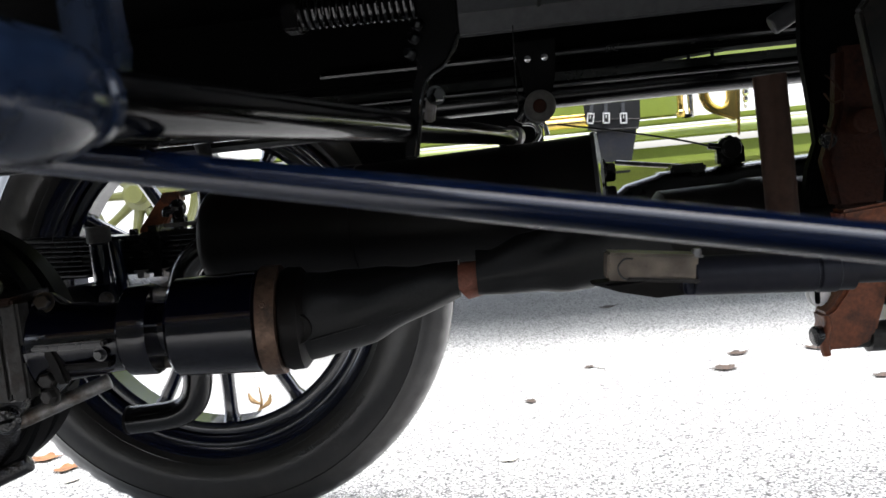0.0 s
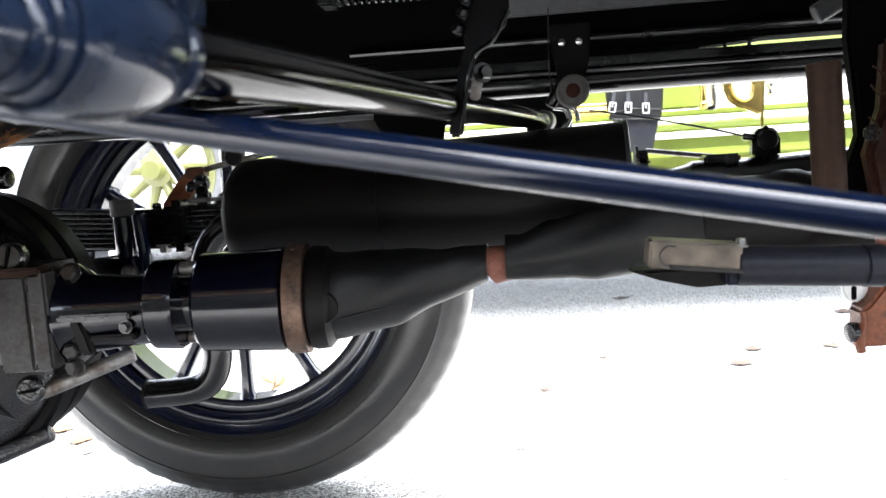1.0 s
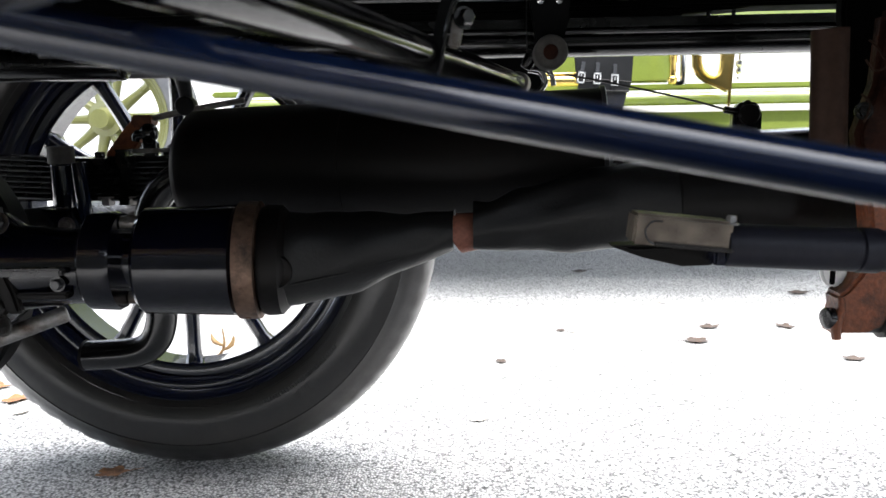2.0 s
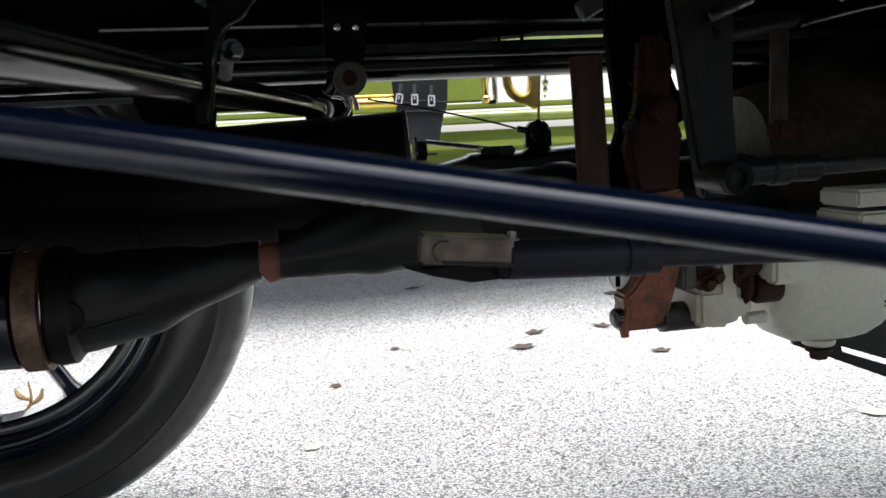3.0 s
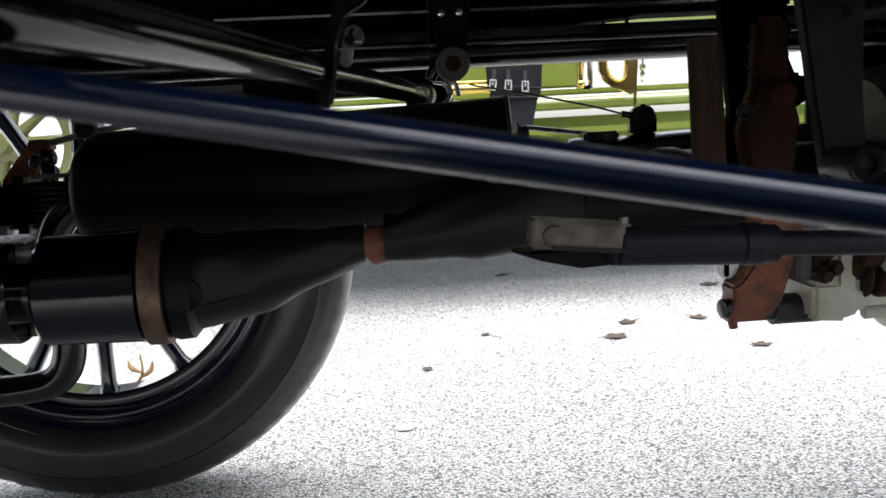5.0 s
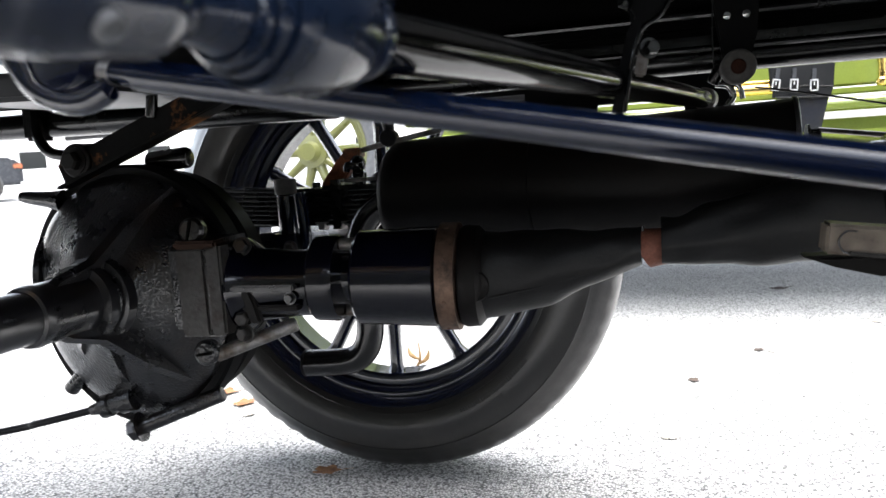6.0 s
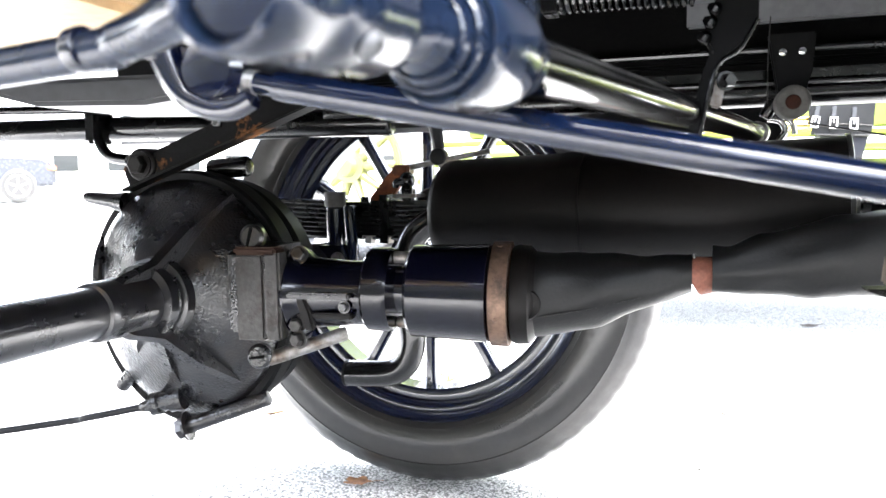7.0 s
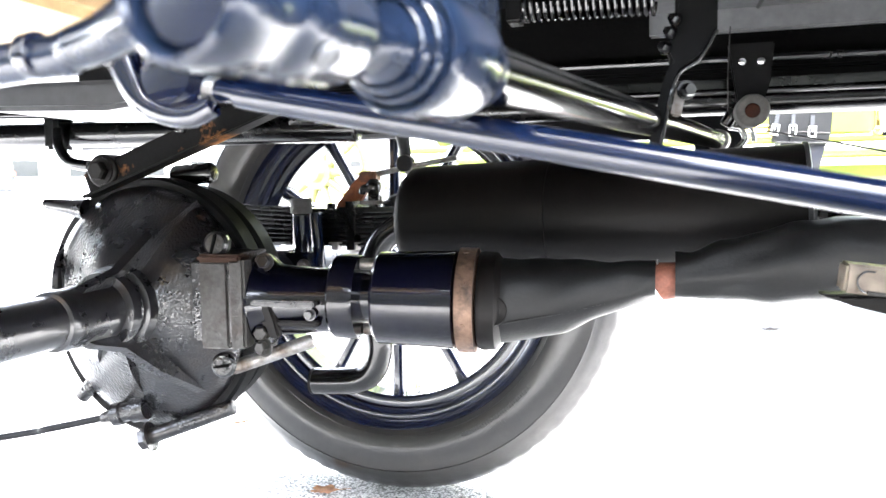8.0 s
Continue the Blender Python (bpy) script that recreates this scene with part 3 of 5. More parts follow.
part("carrier_bolt", hexbolt((0.034, 0.135, 0.415), (0.2, -1, -0.2), 0.009, 0.010), WORN, carrier)

seat()
# -- universal joint drum, boots and straps along the drive line --
def along(s):
    """The drive line: a point for each distance ahead of the joint."""
    return Vector((0.115 + s, 0.180 + 0.12 * s, 0.455 - 0.022 * s))


drum = part("joint_drum", lathe([(0.0, 0.040), (0.001, 0.0495), (0.004, 0.0525), (0.030, 0.0535), (0.034, 0.0515), (0.034, 0.030), (0.056, 0.030), (0.056, 0.054), (0.060, 0.0575), (0.155, 0.0605), (0.158, 0.057)], along(0), along(0.5), 56), DRUM, car, "glossy dark universal joint drum")
part("strap", lathe([(0.159, 0.056), (0.160, 0.0645), (0.181, 0.0645), (0.182, 0.056)], along(0), along(0.5), 56, cap=False), BAND, drum, "worn brass retaining band with screws")
part("end_ring", lathe([(0.184, 0.0585), (0.190, 0.061), (0.205, 0.060), (0.212, 0.052), (0.212, 0.03)], along(0), along(0.5), 56), MATTE, drum)
for k in range(8):
    t = k * math.tau / 8 + 0.35
    m = frame_to(along(0.168), along(0.5))
    p = m @ Vector((0.0632 * math.cos(t), 0.0632 * math.sin(t), 0))
    part("screw", hexbolt(p, m.to_3x3() @ Vector((math.cos(t), math.sin(t), 0)), 0.0035, 0.0022, False), BAND, drum)
for k in range(2):
    t = k * math.pi + 1.75
    m = frame_to(along(0.045), along(0.5))
    p = m @ Vector((0.043 * math.cos(t), 0.043 * math.sin(t), -0.011))
    part("joint_bolt", cyl(p, p + (m.to_3x3() @ Vector((0, 0, 0.024))), 0.0075, 0.002), STEEL, drum)
part("dimple", lathe([(0, 0.019), (0.004, 0.017), (0.001, 0.009), (0.0, 0.0)], along(0.205) + Vector((0.002, -0.0515, -0.004)), along(0.205) + Vector((0.05, -0.25, -0.01)), 28), MATTE, drum)


def sleeve(name, stations, label, wrinkle=0.0012, n=40):
    """A leather sleeve round the drive line, with soft folds; stations: distance, rise, half height, half depth."""
    bm = bmesh.new()
    rings = []
    for k in range((len(stations) - 1) * 6 + 1):
        i, f = min(k // 6, len(stations) - 2), (k - 6 * min(k // 6, len(stations) - 2)) / 6
        s, dz, h, d = (p * (1 - f) + q * f for p, q in zip(stations[i], stations[i + 1]))
        ring = []
        for j in range(n):
            t = j * math.tau / n
            fold = wrinkle * noise.noise(Vector((s * 28, math.cos(t) * 1.5, math.sin(t) * 1.5))) * 3
            ring.append(bm.verts.new(along(s) + Vector((0, (d + fold) * math.cos(t), dz + (h + fold) * math.sin(t)))))
        rings.append(ring)
    skin(bm, rings)
    return part(name, bm, LEATHER, car, label)


boot = sleeve("leather_boot", [(0.205, 0.0, 0.052, 0.052), (0.222, 0.001, 0.0515, 0.052), (0.25, 0.004, 0.0475, 0.047), (0.288, 0.010, 0.0425, 0.043), (0.34, 0.020, 0.0325, 0.034), (0.375, 0.028, 0.0255, 0.027), (0.390, 0.031, 0.0225, 0.024)],
              "tapered black leather boot over the drive shaft")
part("strap_pin", cyl(along(0.392) + Vector((0, -0.012, 0.0505)), along(0.392) + Vector((0, -0.012, 0.0560)), 0.0014, 0.0004), GREASE, boot)
part("stitching", tube([along(s) + Vector((0, -0.93 * r, dz - 0.35 * r)) for s, r, dz in ((0.22, 0.0525, 0), (0.25, 0.048, 0.004), (0.288, 0.043, 0.010), (0.34, 0.033, 0.020), (0.388, 0.0235, 0.031))], 0.0012, 6), LEATHER, boot)
strap = bmesh.new()
rings = []
for s, dz, h in ((0.386, 0.029, 0.0205), (0.388, 0.029, 0.0222), (0.405, 0.031, 0.0205), (0.424, 0.032, 0.0200), (0.426, 0.032, 0.018)):
    rings.append([strap.verts.new(along(s + 0.012 * math.sin(-k * math.tau / 36)) + Vector((0, h * math.cos(k * math.tau / 36), dz + h * math.sin(k * math.tau / 36)))) for k in range(36)])
part("boot_strap", skin(strap, rings, cap=False), BROWN, boot, "reddish tan leather strap")
sleeve("front_boot", [(0.412, 0.036, 0.0265, 0.026), (0.43, 0.038, 0.027, 0.027), (0.463, 0.045, 0.033, 0.032), (0.503, 0.049, 0.041, 0.038), (0.543, 0.054, 0.0465, 0.042), (0.588, 0.060, 0.0485, 0.045), (0.66, 0.064, 0.050, 0.046), (0.72, 0.064, 0.04, 0.04)],
       "wide black leather boot at the gearbox end", 0.0018)

part("torque_tube", lathe([(0, 0.040), (0.01, 0.052), (0.10, 0.054), (0.11, 0.058), (0.13, 0.058), (0.14, 0.054), (0.36, 0.056), (0.40, 0.045)], (0.74, 0.262, 0.508), (1.10, 0.275, 0.508), 40), MATTE, car, "black torque tube behind the gearbox")

# -- muffler and tail pipe --
seat()
M0, M1 = Vector((0.1333, 0.440, 0.5342)), Vector((0.692, 0.388, 0.5518))
L = (M1 - M0).length
muffler = part("muffler", lathe([(0, 0.0), (0.0, 0.064), (0.004, 0.078), (0.014, 0.0860), (0.03, 0.0876), (L - 0.006, 0.0876), (L, 0.0880), (L, 0.0)], M0, M1, 72), MATTE, car, "large matt black cylindrical muffler")
part("muffler_strap", lathe([(0.199, 0.0874), (0.199, 0.0892), (0.232, 0.0892), (0.232, 0.0874)], M0, M1, 72, cap=False), MATTE, muffler)
part("end_plate", lathe([(L - 0.002, 0.0905), (L + 0.003, 0.0905), (L + 0.004, 0.0885)], M0, M1, 72), PAN, muffler, "grey steel end plate")
part("end_bolt", hexbolt(M1 + Vector((0.004, -0.055, 0.035)), (1, 0, 0), 0.014, 0.014), BLACK, muffler)
part("end_bolt", hexbolt(M1 + Vector((0.004, -0.055, 0.005)), (1, 0, 0), 0.014, 0.014), BLACK, muffler)
part("seam", tube([M0 + Vector((0.24, -0.0885, 0.012)), M0 + Vector((0.40, -0.0885, 0.016)), M1 + Vector((-0.01, -0.0885, 0.008))], 0.001, 6), MATTE, muffler)
seat((1.012, 1, 1), (0.02, -0.01, -0.003))
tail = part("tail_pipe", tube([(0.135, 0.44, 0.545), (0.10, 0.44, 0.535), (0.062, 0.44, 0.505), (0.045, 0.44, 0.45), (0.052, 0.44, 0.38), (0.056, 0.44, 0.335), (0.043, 0.44, 0.298), (0.012, 0.44, 0.281), (-0.058, 0.44, 0.276)], 0.0215, 24), BLACK, car, "curved black exhaust tail pipe")
part("pipe_mouth", lathe([(0, 0.0218), (0.004, 0.0222), (0.004, 0.0185), (-0.02, 0.018), (-0.02, 0.0)], (-0.057, 0.44, 0.2761), (-0.2, 0.44, 0.2747), 24), MATTE, tail)
seat((1, 1.06, 1.022), (0.028, 0.026, -0.023))
exhaust = part("exhaust_pipe", lathe([(0.0, 0.022), (0.03, 0.024), (0.06, 0.047), (0.10, 0.055), (0.105, 0.058), (0.14, 0.058), (0.145, 0.056), (0.36, 0.058), (0.42, 0.05)], (0.637, 0.31, 0.530), (1.2, 0.31, 0.548), 40), BLACK, car, "fat black exhaust pipe with clamp")
part("clamp", block((0.774, 0.30, 0.592), (0.045, 0.03, 0.012), 0.003), BLACK, exhaust)
part("stay_rod", tube([(0.70, 0.40, 0.608), (0.79, 0.34, 0.593)], 0.0035, 8), STEEL, exhaust)
knob = part("cable_bracket", plate([(0.815, 0.59), (0.850, 0.59), (0.850, 0.612), (0.846, 0.622), (0.838, 0.629), (0.827, 0.629), (0.819, 0.622), (0.815, 0.612)], 0.300, 0.318, 0.004), BLACK, car, "black bracket with a cable end")
part("bush", cyl((0.832, 0.292, 0.612), (0.832, 0.302, 0.612), 0.012, 0.002), MATTE, knob)
part("cable_ferrule", cyl((0.803, 0.30, 0.618), (0.820, 0.30, 0.615), 0.0042, 0.001), BLACK, knob)
part("cable", tube([(0.806, 0.30, 0.6175), (0.77, 0.32, 0.630), (0.70, 0.36, 0.650), (0.62, 0.38, 0.668)], 0.0013, 6), WIRE, knob)

seat((0.985, 1.02, 1.0), (0.02, -0.004, -0.008))
# -- chassis: far rail, tubes, sill, floor --
rail = part("chassis_rail", block((0.80, 0.485, 0.721), (1.8, 0.05, 0.048), 0.004), BLACK, car, "long black steel chassis rail")
part("rail_tube", cyl((-0.10, 0.455, 0.712), (1.7, 0.445, 0.712), 0.019, 0.003), BLACK, rail)
part("brake_pipe", cyl((0.30, 0.425, 0.768), (1.1, 0.425, 0.764), 0.0055, 0.001, 10), BLACK, rail)
part("brake_pipe", cyl((0.30, 0.428, 0.724), (1.1, 0.428, 0.722), 0.004, 0.001, 10), BLACK, rail)
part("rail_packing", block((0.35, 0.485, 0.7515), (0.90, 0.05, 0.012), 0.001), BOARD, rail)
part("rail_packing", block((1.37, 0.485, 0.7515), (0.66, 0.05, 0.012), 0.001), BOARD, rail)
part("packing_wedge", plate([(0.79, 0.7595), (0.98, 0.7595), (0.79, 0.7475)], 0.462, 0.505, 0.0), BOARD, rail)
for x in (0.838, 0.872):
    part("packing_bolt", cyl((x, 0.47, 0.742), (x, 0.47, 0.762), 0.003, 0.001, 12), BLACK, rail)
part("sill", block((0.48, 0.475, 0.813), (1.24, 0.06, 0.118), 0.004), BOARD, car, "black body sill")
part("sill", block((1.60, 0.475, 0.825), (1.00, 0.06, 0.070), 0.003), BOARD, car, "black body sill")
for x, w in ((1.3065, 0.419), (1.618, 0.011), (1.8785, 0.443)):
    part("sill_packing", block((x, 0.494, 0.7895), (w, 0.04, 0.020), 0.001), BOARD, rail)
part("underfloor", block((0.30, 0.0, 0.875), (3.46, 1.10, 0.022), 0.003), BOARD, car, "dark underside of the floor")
# unseen block, added to keep sky reflections off the lever hub
part("near_light_block", block((-0.05, -0.70, 0.83), (1.1, 0.30, 0.06), 0.02), NAVY, car, "unseen dark blue block in the rear fender's place, added to block light")
# added wall that stops daylight entering from the open front
part("front_light_block", block((2.05, 0.0, 0.58), (0.02, 1.1, 0.60), 0.004), BLACK, car, "unseen black wall added to block light from the front")
# added panel, cuts far-side light around the gearbox and engine
part("side_light_block", block((1.62, 0.53, 0.6115), (0.9, 0.012, 0.343), 0.003), BLACK, car, "black panel added to block light beside the engine")
# unseen board, added to darken the underside and the rod's lower reflection
part("running_board", block((1.25, -0.73, 0.40), (1.60, 0.54, 0.03), 0.006), BOARD, car, "unseen dark board added below the viewer to block ground light")
# added wall, hides the low rear sky from the glossy differential
part("rear_light_block", block((-1.42, 0.0, 0.66), (0.02, 1.04, 0.48), 0.004), BLACK, car, "unseen black wall added to block light from the rear")
# rough upper body, out of view, added only to shade what lies below
part("unseen_body_tub", plate([(-1.43, 0.89), (-1.46, 1.12), (-1.34, 1.42), (-0.72, 1.45), (-0.60, 1.28), (0.12, 1.26), (0.26, 1.42), (0.92, 1.40), (1.10, 1.30), (2.05, 1.20), (2.07, 0.89)], -0.57, 0.57, 0.03), NAVY, car, "unseen dark blue body tub above the floor, added for its shade")
pan = part("floor_pan", block((0.98, 0.12, 0.842), (1.0, 0.66, 0.012), 0.004, (0, 0, 0)), SHEET, car, "smooth grey sheet-metal floor pan")
part("pan_seam", cyl((0.625, -0.2, 0.836), (0.625, 0.45, 0.836), 0.003, 0.001, 8), GRAPHITE, pan)
part("pan_flange", block((0.98, 0.435, 0.822), (1.0, 0.012, 0.036), 0.003), SHEET, pan)
part("cross_bar", cyl((0.897, 0.30, 0.752), (1.05, 0.28, 0.835), 0.012, 0.003), PAN, car, "grey tubular brace")

seat((0.97, 1, 0.976), (0.039, -0.015, 0.007))
# -- rubber bush hanger --
hanger = part("bush_hanger", plate([(0.572, 0.785), (0.632, 0.785), (0.628, 0.735), (0.618, 0.70), (0.586, 0.70), (0.580, 0.735)], 0.405, 0.413, 0.002), SOOT, car, "black riveted hanger with white rubber bush")
part("bush", cyl((0.602, 0.366, 0.692), (0.602, 0.414, 0.692), 0.0215, 0.006), BUSH, hanger, "dirty white rubber bush")
part("bush_pin", cyl((0.601, 0.362, 0.691), (0.601, 0.38, 0.691), 0.0095, 0.002), DARKRUST, hanger)
for x in (0.591, 0.615):
    part("rivet", lathe([(0, 0.0058), (0.003, 0.005), (0.0045, 0.0025), (0.005, 0.0)], (x, 0.4055, 0.760), (x, 0.3, 0.760), 14), CHROME, hanger)

seat((1, 1, 1), (0.028, 0, -0.006))
# -- coil spring and lever plate --
coil = part("return_spring", helix((0.325, 0.20, 0.805), (0.475, 0.20, 0.802), 0.0165, 0.0026, 19), BLACK, car, "black coil return spring")
part("spring_hook", tube([(0.475, 0.20, 0.812), (0.50, 0.21, 0.812), (0.52, 0.22, 0.808)], 0.0026, 8), BLACK, coil)
part("adjuster", block((0.318, 0.20, 0.800), (0.022, 0.03, 0.03), 0.003), BLACK, coil)
seat((0.75, 0.75, 0.75), (0.1273, -0.1738, 0.1479))
lp = part("lever_plate", plate([(0.524, 0.95), (0.562, 0.95), (0.561, 0.735), (0.556, 0.722), (0.544, 0.709), (0.530, 0.699), (0.521, 0.680), (0.511, 0.622), (0.497, 0.622), (0.505, 0.660), (0.512, 0.691), (0.519, 0.708), (0.513, 0.720), (0.522, 0.745)], 0.074, 0.084, 0.003), SOOT, car, "black flat brake lever plate")
for x, z in ((0.514, 0.721), (0.519, 0.735), (0.523, 0.747)):
    part("nut", hexbolt((x, 0.074, z), (-0.6, -1, 0.2), 0.005, 0.009), BLACK, lp)
part("bare_edge", block((0.5265, 0.082, 0.670), (0.010, 0.010, 0.028), 0.002, (0, 12, 0)), STEEL, lp)
part("lever_bolt", hexbolt((0.533, 0.074, 0.680), (0.5, -1, 0), 0.007, 0.010), BLACK, lp)
part("lever_fold", tube([(0.560, 0.072, 0.735), (0.545, 0.071, 0.709), (0.527, 0.071, 0.697), (0.518, 0.071, 0.670), (0.509, 0.072, 0.624)], 0.0022, 8), BLACK, lp)
seat((1, 1, 1), (0.028, 0, -0.006))
part("hanging_wire", tube([(0.568, 0.38, 0.80), (0.566, 0.38, 0.74), (0.567, 0.38, 0.69)], 0.0009, 6), WIRE, lp)

seat()
# -- cross shaft with its blue lever hub, and the long blue pull rod --
S0, S1 = Vector((0.444, -0.455, 0.632)), Vector((0.588, 0.42, 0.648))
SL = (S1 - S0).length
shaft = part("cross_shaft", lathe([(0.0, 0.0112), (SL - 0.03, 0.0118), (SL, 0.0122)], S0, S1, 36), SHAFT, car, "glossy black brake cross shaft")
part("collar", lathe([(SL - 0.035, 0.0122), (SL - 0.033, 0.0145), (SL - 0.002, 0.0145), (SL, 0.0125)], S0, S1, 30), STEEL, shaft)
part("shackle", tube([(0.600, 0.44, 0.668), (0.616, 0.44, 0.664), (0.622, 0.44, 0.650), (0.612, 0.44, 0.636)], 0.0045), CHROME, shaft, "bright steel shackle")
part("shackle", tube([(0.616, 0.44, 0.670), (0.630, 0.44, 0.662), (0.634, 0.44, 0.646)], 0.0035), CHROME, shaft)
part("grease_cup", cyl((0.595, 0.425, 0.668), (0.607, 0.42, 0.690), 0.009, 0.003), BLACK, shaft)
AXLE_WAY = (S0 - S1).normalized()


def on_shaft(y):
    """The point of the cross shaft's line at that depth."""
    return S0 + AXLE_WAY * ((y - S0.y) / AXLE_WAY.y)


def shaft_turned(profile, n=64):
    """Turns (depth, radius) pairs about the cross shaft, from the far end to the near one."""
    return lathe([((on_shaft(y) - on_shaft(-0.40)).length, r) for y, r in profile], on_shaft(-0.40), on_shaft(-0.60), n)


hub = part("lever_hub", shaft_turned([(-0.5155, 0.0088), (-0.5170, 0.0092), (-0.5215, 0.0118), (-0.5245, 0.0134), (-0.529, 0.0141), (-0.540, 0.0144), (-0.5415, 0.0148), (-0.553, 0.0150), (-0.5545, 0.0147),
                                      (-0.561, 0.0147), (-0.5625, 0.0152), (-0.574, 0.0152), (-0.5765, 0.0147), (-0.5775, 0.0136), (-0.5765, 0.0125), (-0.571, 0.0122)]), HUBPAINT, car, "glossy blue stepped lever hub")
part("hub_plug", shaft_turned([(-0.560, 0.0119), (-0.5725, 0.0119), (-0.574, 0.0105), (-0.5745, 0.004)], 40), NAVY, hub)
part("ringed_bell", shaft_turned([(-0.4385, 0.0125), (-0.4400, 0.0142), (-0.4440, 0.0146), (-0.4455, 0.0136), (-0.4475, 0.0150), (-0.4530, 0.0178), (-0.4610, 0.0195), (-0.4720, 0.0199), (-0.4840, 0.0196),
                                  (-0.4905, 0.0192), (-0.4930, 0.0184), (-0.4930, 0.0174), (-0.4915, 0.0168), (-0.4935, 0.0164), (-0.4970, 0.0158), (-0.4978, 0.0150), (-0.4965, 0.0144), (-0.4985, 0.0139),
                                  (-0.5018, 0.0132), (-0.5026, 0.0124), (-0.5014, 0.0118), (-0.5035, 0.0112), (-0.5065, 0.0105), (-0.5085, 0.0098), (-0.5120, 0.0092), (-0.5165, 0.0088)]), HUBPAINT, hub)
part("set_screw", lathe([(0, 0.0034), (0.0016, 0.0034), (0.0024, 0.0027), (0.0016, 0.0016), (0.0016, 0.0)], (0.4398, -0.5462, 0.6210), (0.5135, -0.5571, 0.5543), 24), SHEET, hub, "dull steel set screw")
part("pinch_bolt", hexbolt((0.4215, -0.4960, 0.6500), (0.3, -1, 0.2), 0.0024, 0.003), STEEL, hub)
part("flange_web", plate([(0.443, 0.622), (0.450, 0.628), (0.453, 0.650), (0.450, 0.70), (0.433, 0.70), (0.435, 0.630)], -0.432, -0.416, 0.004), HUBPAINT, hub)
part("lever_ear", lathe([(-0.010, 0.006), (-0.009, 0.013), (-0.004, 0.0165), (0.004, 0.0165), (0.009, 0.013), (0.010, 0.006)], (0.300, -0.398, 0.643), (0.306, -0.30, 0.643), 40), NAVY, hub)
part("yoke", tube([(0.270, -0.402, 0.668), (0.275, -0.402, 0.650), (0.283, -0.402, 0.634), (0.296, -0.402, 0.6265), (0.309, -0.402, 0.625), (0.320, -0.402, 0.629)], [0.009, 0.0075, 0.006, 0.0055, 0.0055, 0.005], 20), NAVY, hub)
part("ear_arm", tube([(0.372, -0.498, 0.653), (0.342, -0.455, 0.656), (0.308, -0.398, 0.655)], [0.008, 0.009, 0.010], 16), BLUE, hub)
part("ear_pin", cyl((0.270, -0.415, 0.652), (0.276, -0.385, 0.652), 0.004, 0.001), STEEL, hub)
part("side_arm", tube([(0.398, -0.530, 0.646), (0.368, -0.512, 0.642), (0.338, -0.502, 0.6365), (0.28, -0.497, 0.632), (-0.15, -0.47, 0.612)], [0.010, 0.0085, 0.0068, 0.0066, 0.0066], 20), HUBPAINT, hub)
part("arm_collar", cyl((0.3225, -0.5012, 0.6352), (0.3170, -0.5006, 0.6348), 0.0073, 0.0008), NAVY, hub)
R0, R1 = Vector((0.320, -0.3980, 0.6362)), Vector((1.10, -0.4222, 0.4854))
RL = (R1 - R0).length
rod = part("pull_rod", lathe([(0.0, 0.005), (0.010, 0.005), (0.011, 0.0063), (0.014, 0.0067), (RL, 0.0067)], R0, R1, 40), BLUE, car, "long glossy blue brake pull rod")
part("threaded_end", lathe([(q * 0.0011, 0.0047 if q % 2 else 0.0055) for q in range(16)], R0 - (R1 - R0).normalized() * 0.0155, R1, 20), STEEL, rod)

seat((1.09, 1.05, 1.068), (-0.010, 0.032, -0.037))
# -- torque arm over the axle --
arm = part("torque_arm", block((-0.075, 0.16, 0.656), (0.34, 0.020, 0.034), 0.004, (0, -20, 0)), RUSTARM, car, "black torque arm with bare rusty patches")
part("arm_lip", block((-0.073, 0.154, 0.6395), (0.34, 0.03, 0.004), 0.0015, (0, -20, 0)), RUSTARM, arm)
part("arm_eye", cyl((-0.205, 0.145, 0.615), (-0.205, 0.185, 0.615), 0.022, 0.004), MATTE, arm)
part("eye_bolt", hexbolt((-0.205, 0.144, 0.615), (0, -1, 0), 0.013, 0.012), MATTE, arm)
part("arm_bolt", cyl((-0.090, 0.15, 0.66), (-0.084, 0.15, 0.70), 0.007, 0.002), BLACK, arm)

seat()
# -- near rear corner: wooden sill and frame member --
part("rear_sill", block((-0.08, -0.34, 0.710), (0.56, 0.12, 0.060), 0.006, (0, -2, 0)), WOOD, car, "varnished wooden body sill")
part("rear_cross_member", block((-0.42, -0.02, 0.748), (0.75, 0.04, 0.05), 0.018), NAVY, car, "dark painted frame member")

seat((1.04, 1.02, 1.02), (0.014, -0.004, -0.016))
rear_rail = part("rear_rail", cyl((-1.5, 0.46, 0.712), (0.02, 0.46, 0.690), 0.0225, 0.004), BLACK, car, "black tubular rear frame rail")
part("upper_tube", cyl((-1.5, 0.46, 0.767), (-0.02, 0.46, 0.717), 0.008, 0.002), BLACK, rear_rail)
part("rail_clamp", block((-0.535, 0.445, 0.700), (0.03, 0.05, 0.06), 0.006), BLACK, rear_rail)
part("hanger_hook", tube([(-0.52, 0.425, 0.705), (-0.515, 0.42, 0.675), (-0.495, 0.42, 0.648), (-0.455, 0.42, 0.640)], 0.0095), BLACK, rear_rail)
part("rear_floor", plate([(-0.42, 0.722), (-0.33, 0.700), (-0.16, 0.694), (-0.10, 0.70), (-0.12, 0.730), (-0.40, 0.735)], 0.10, 0.30, 0.006), PAN, car, "grey rear floor section")

# -- fender skirt behind the far wheel --
seat()
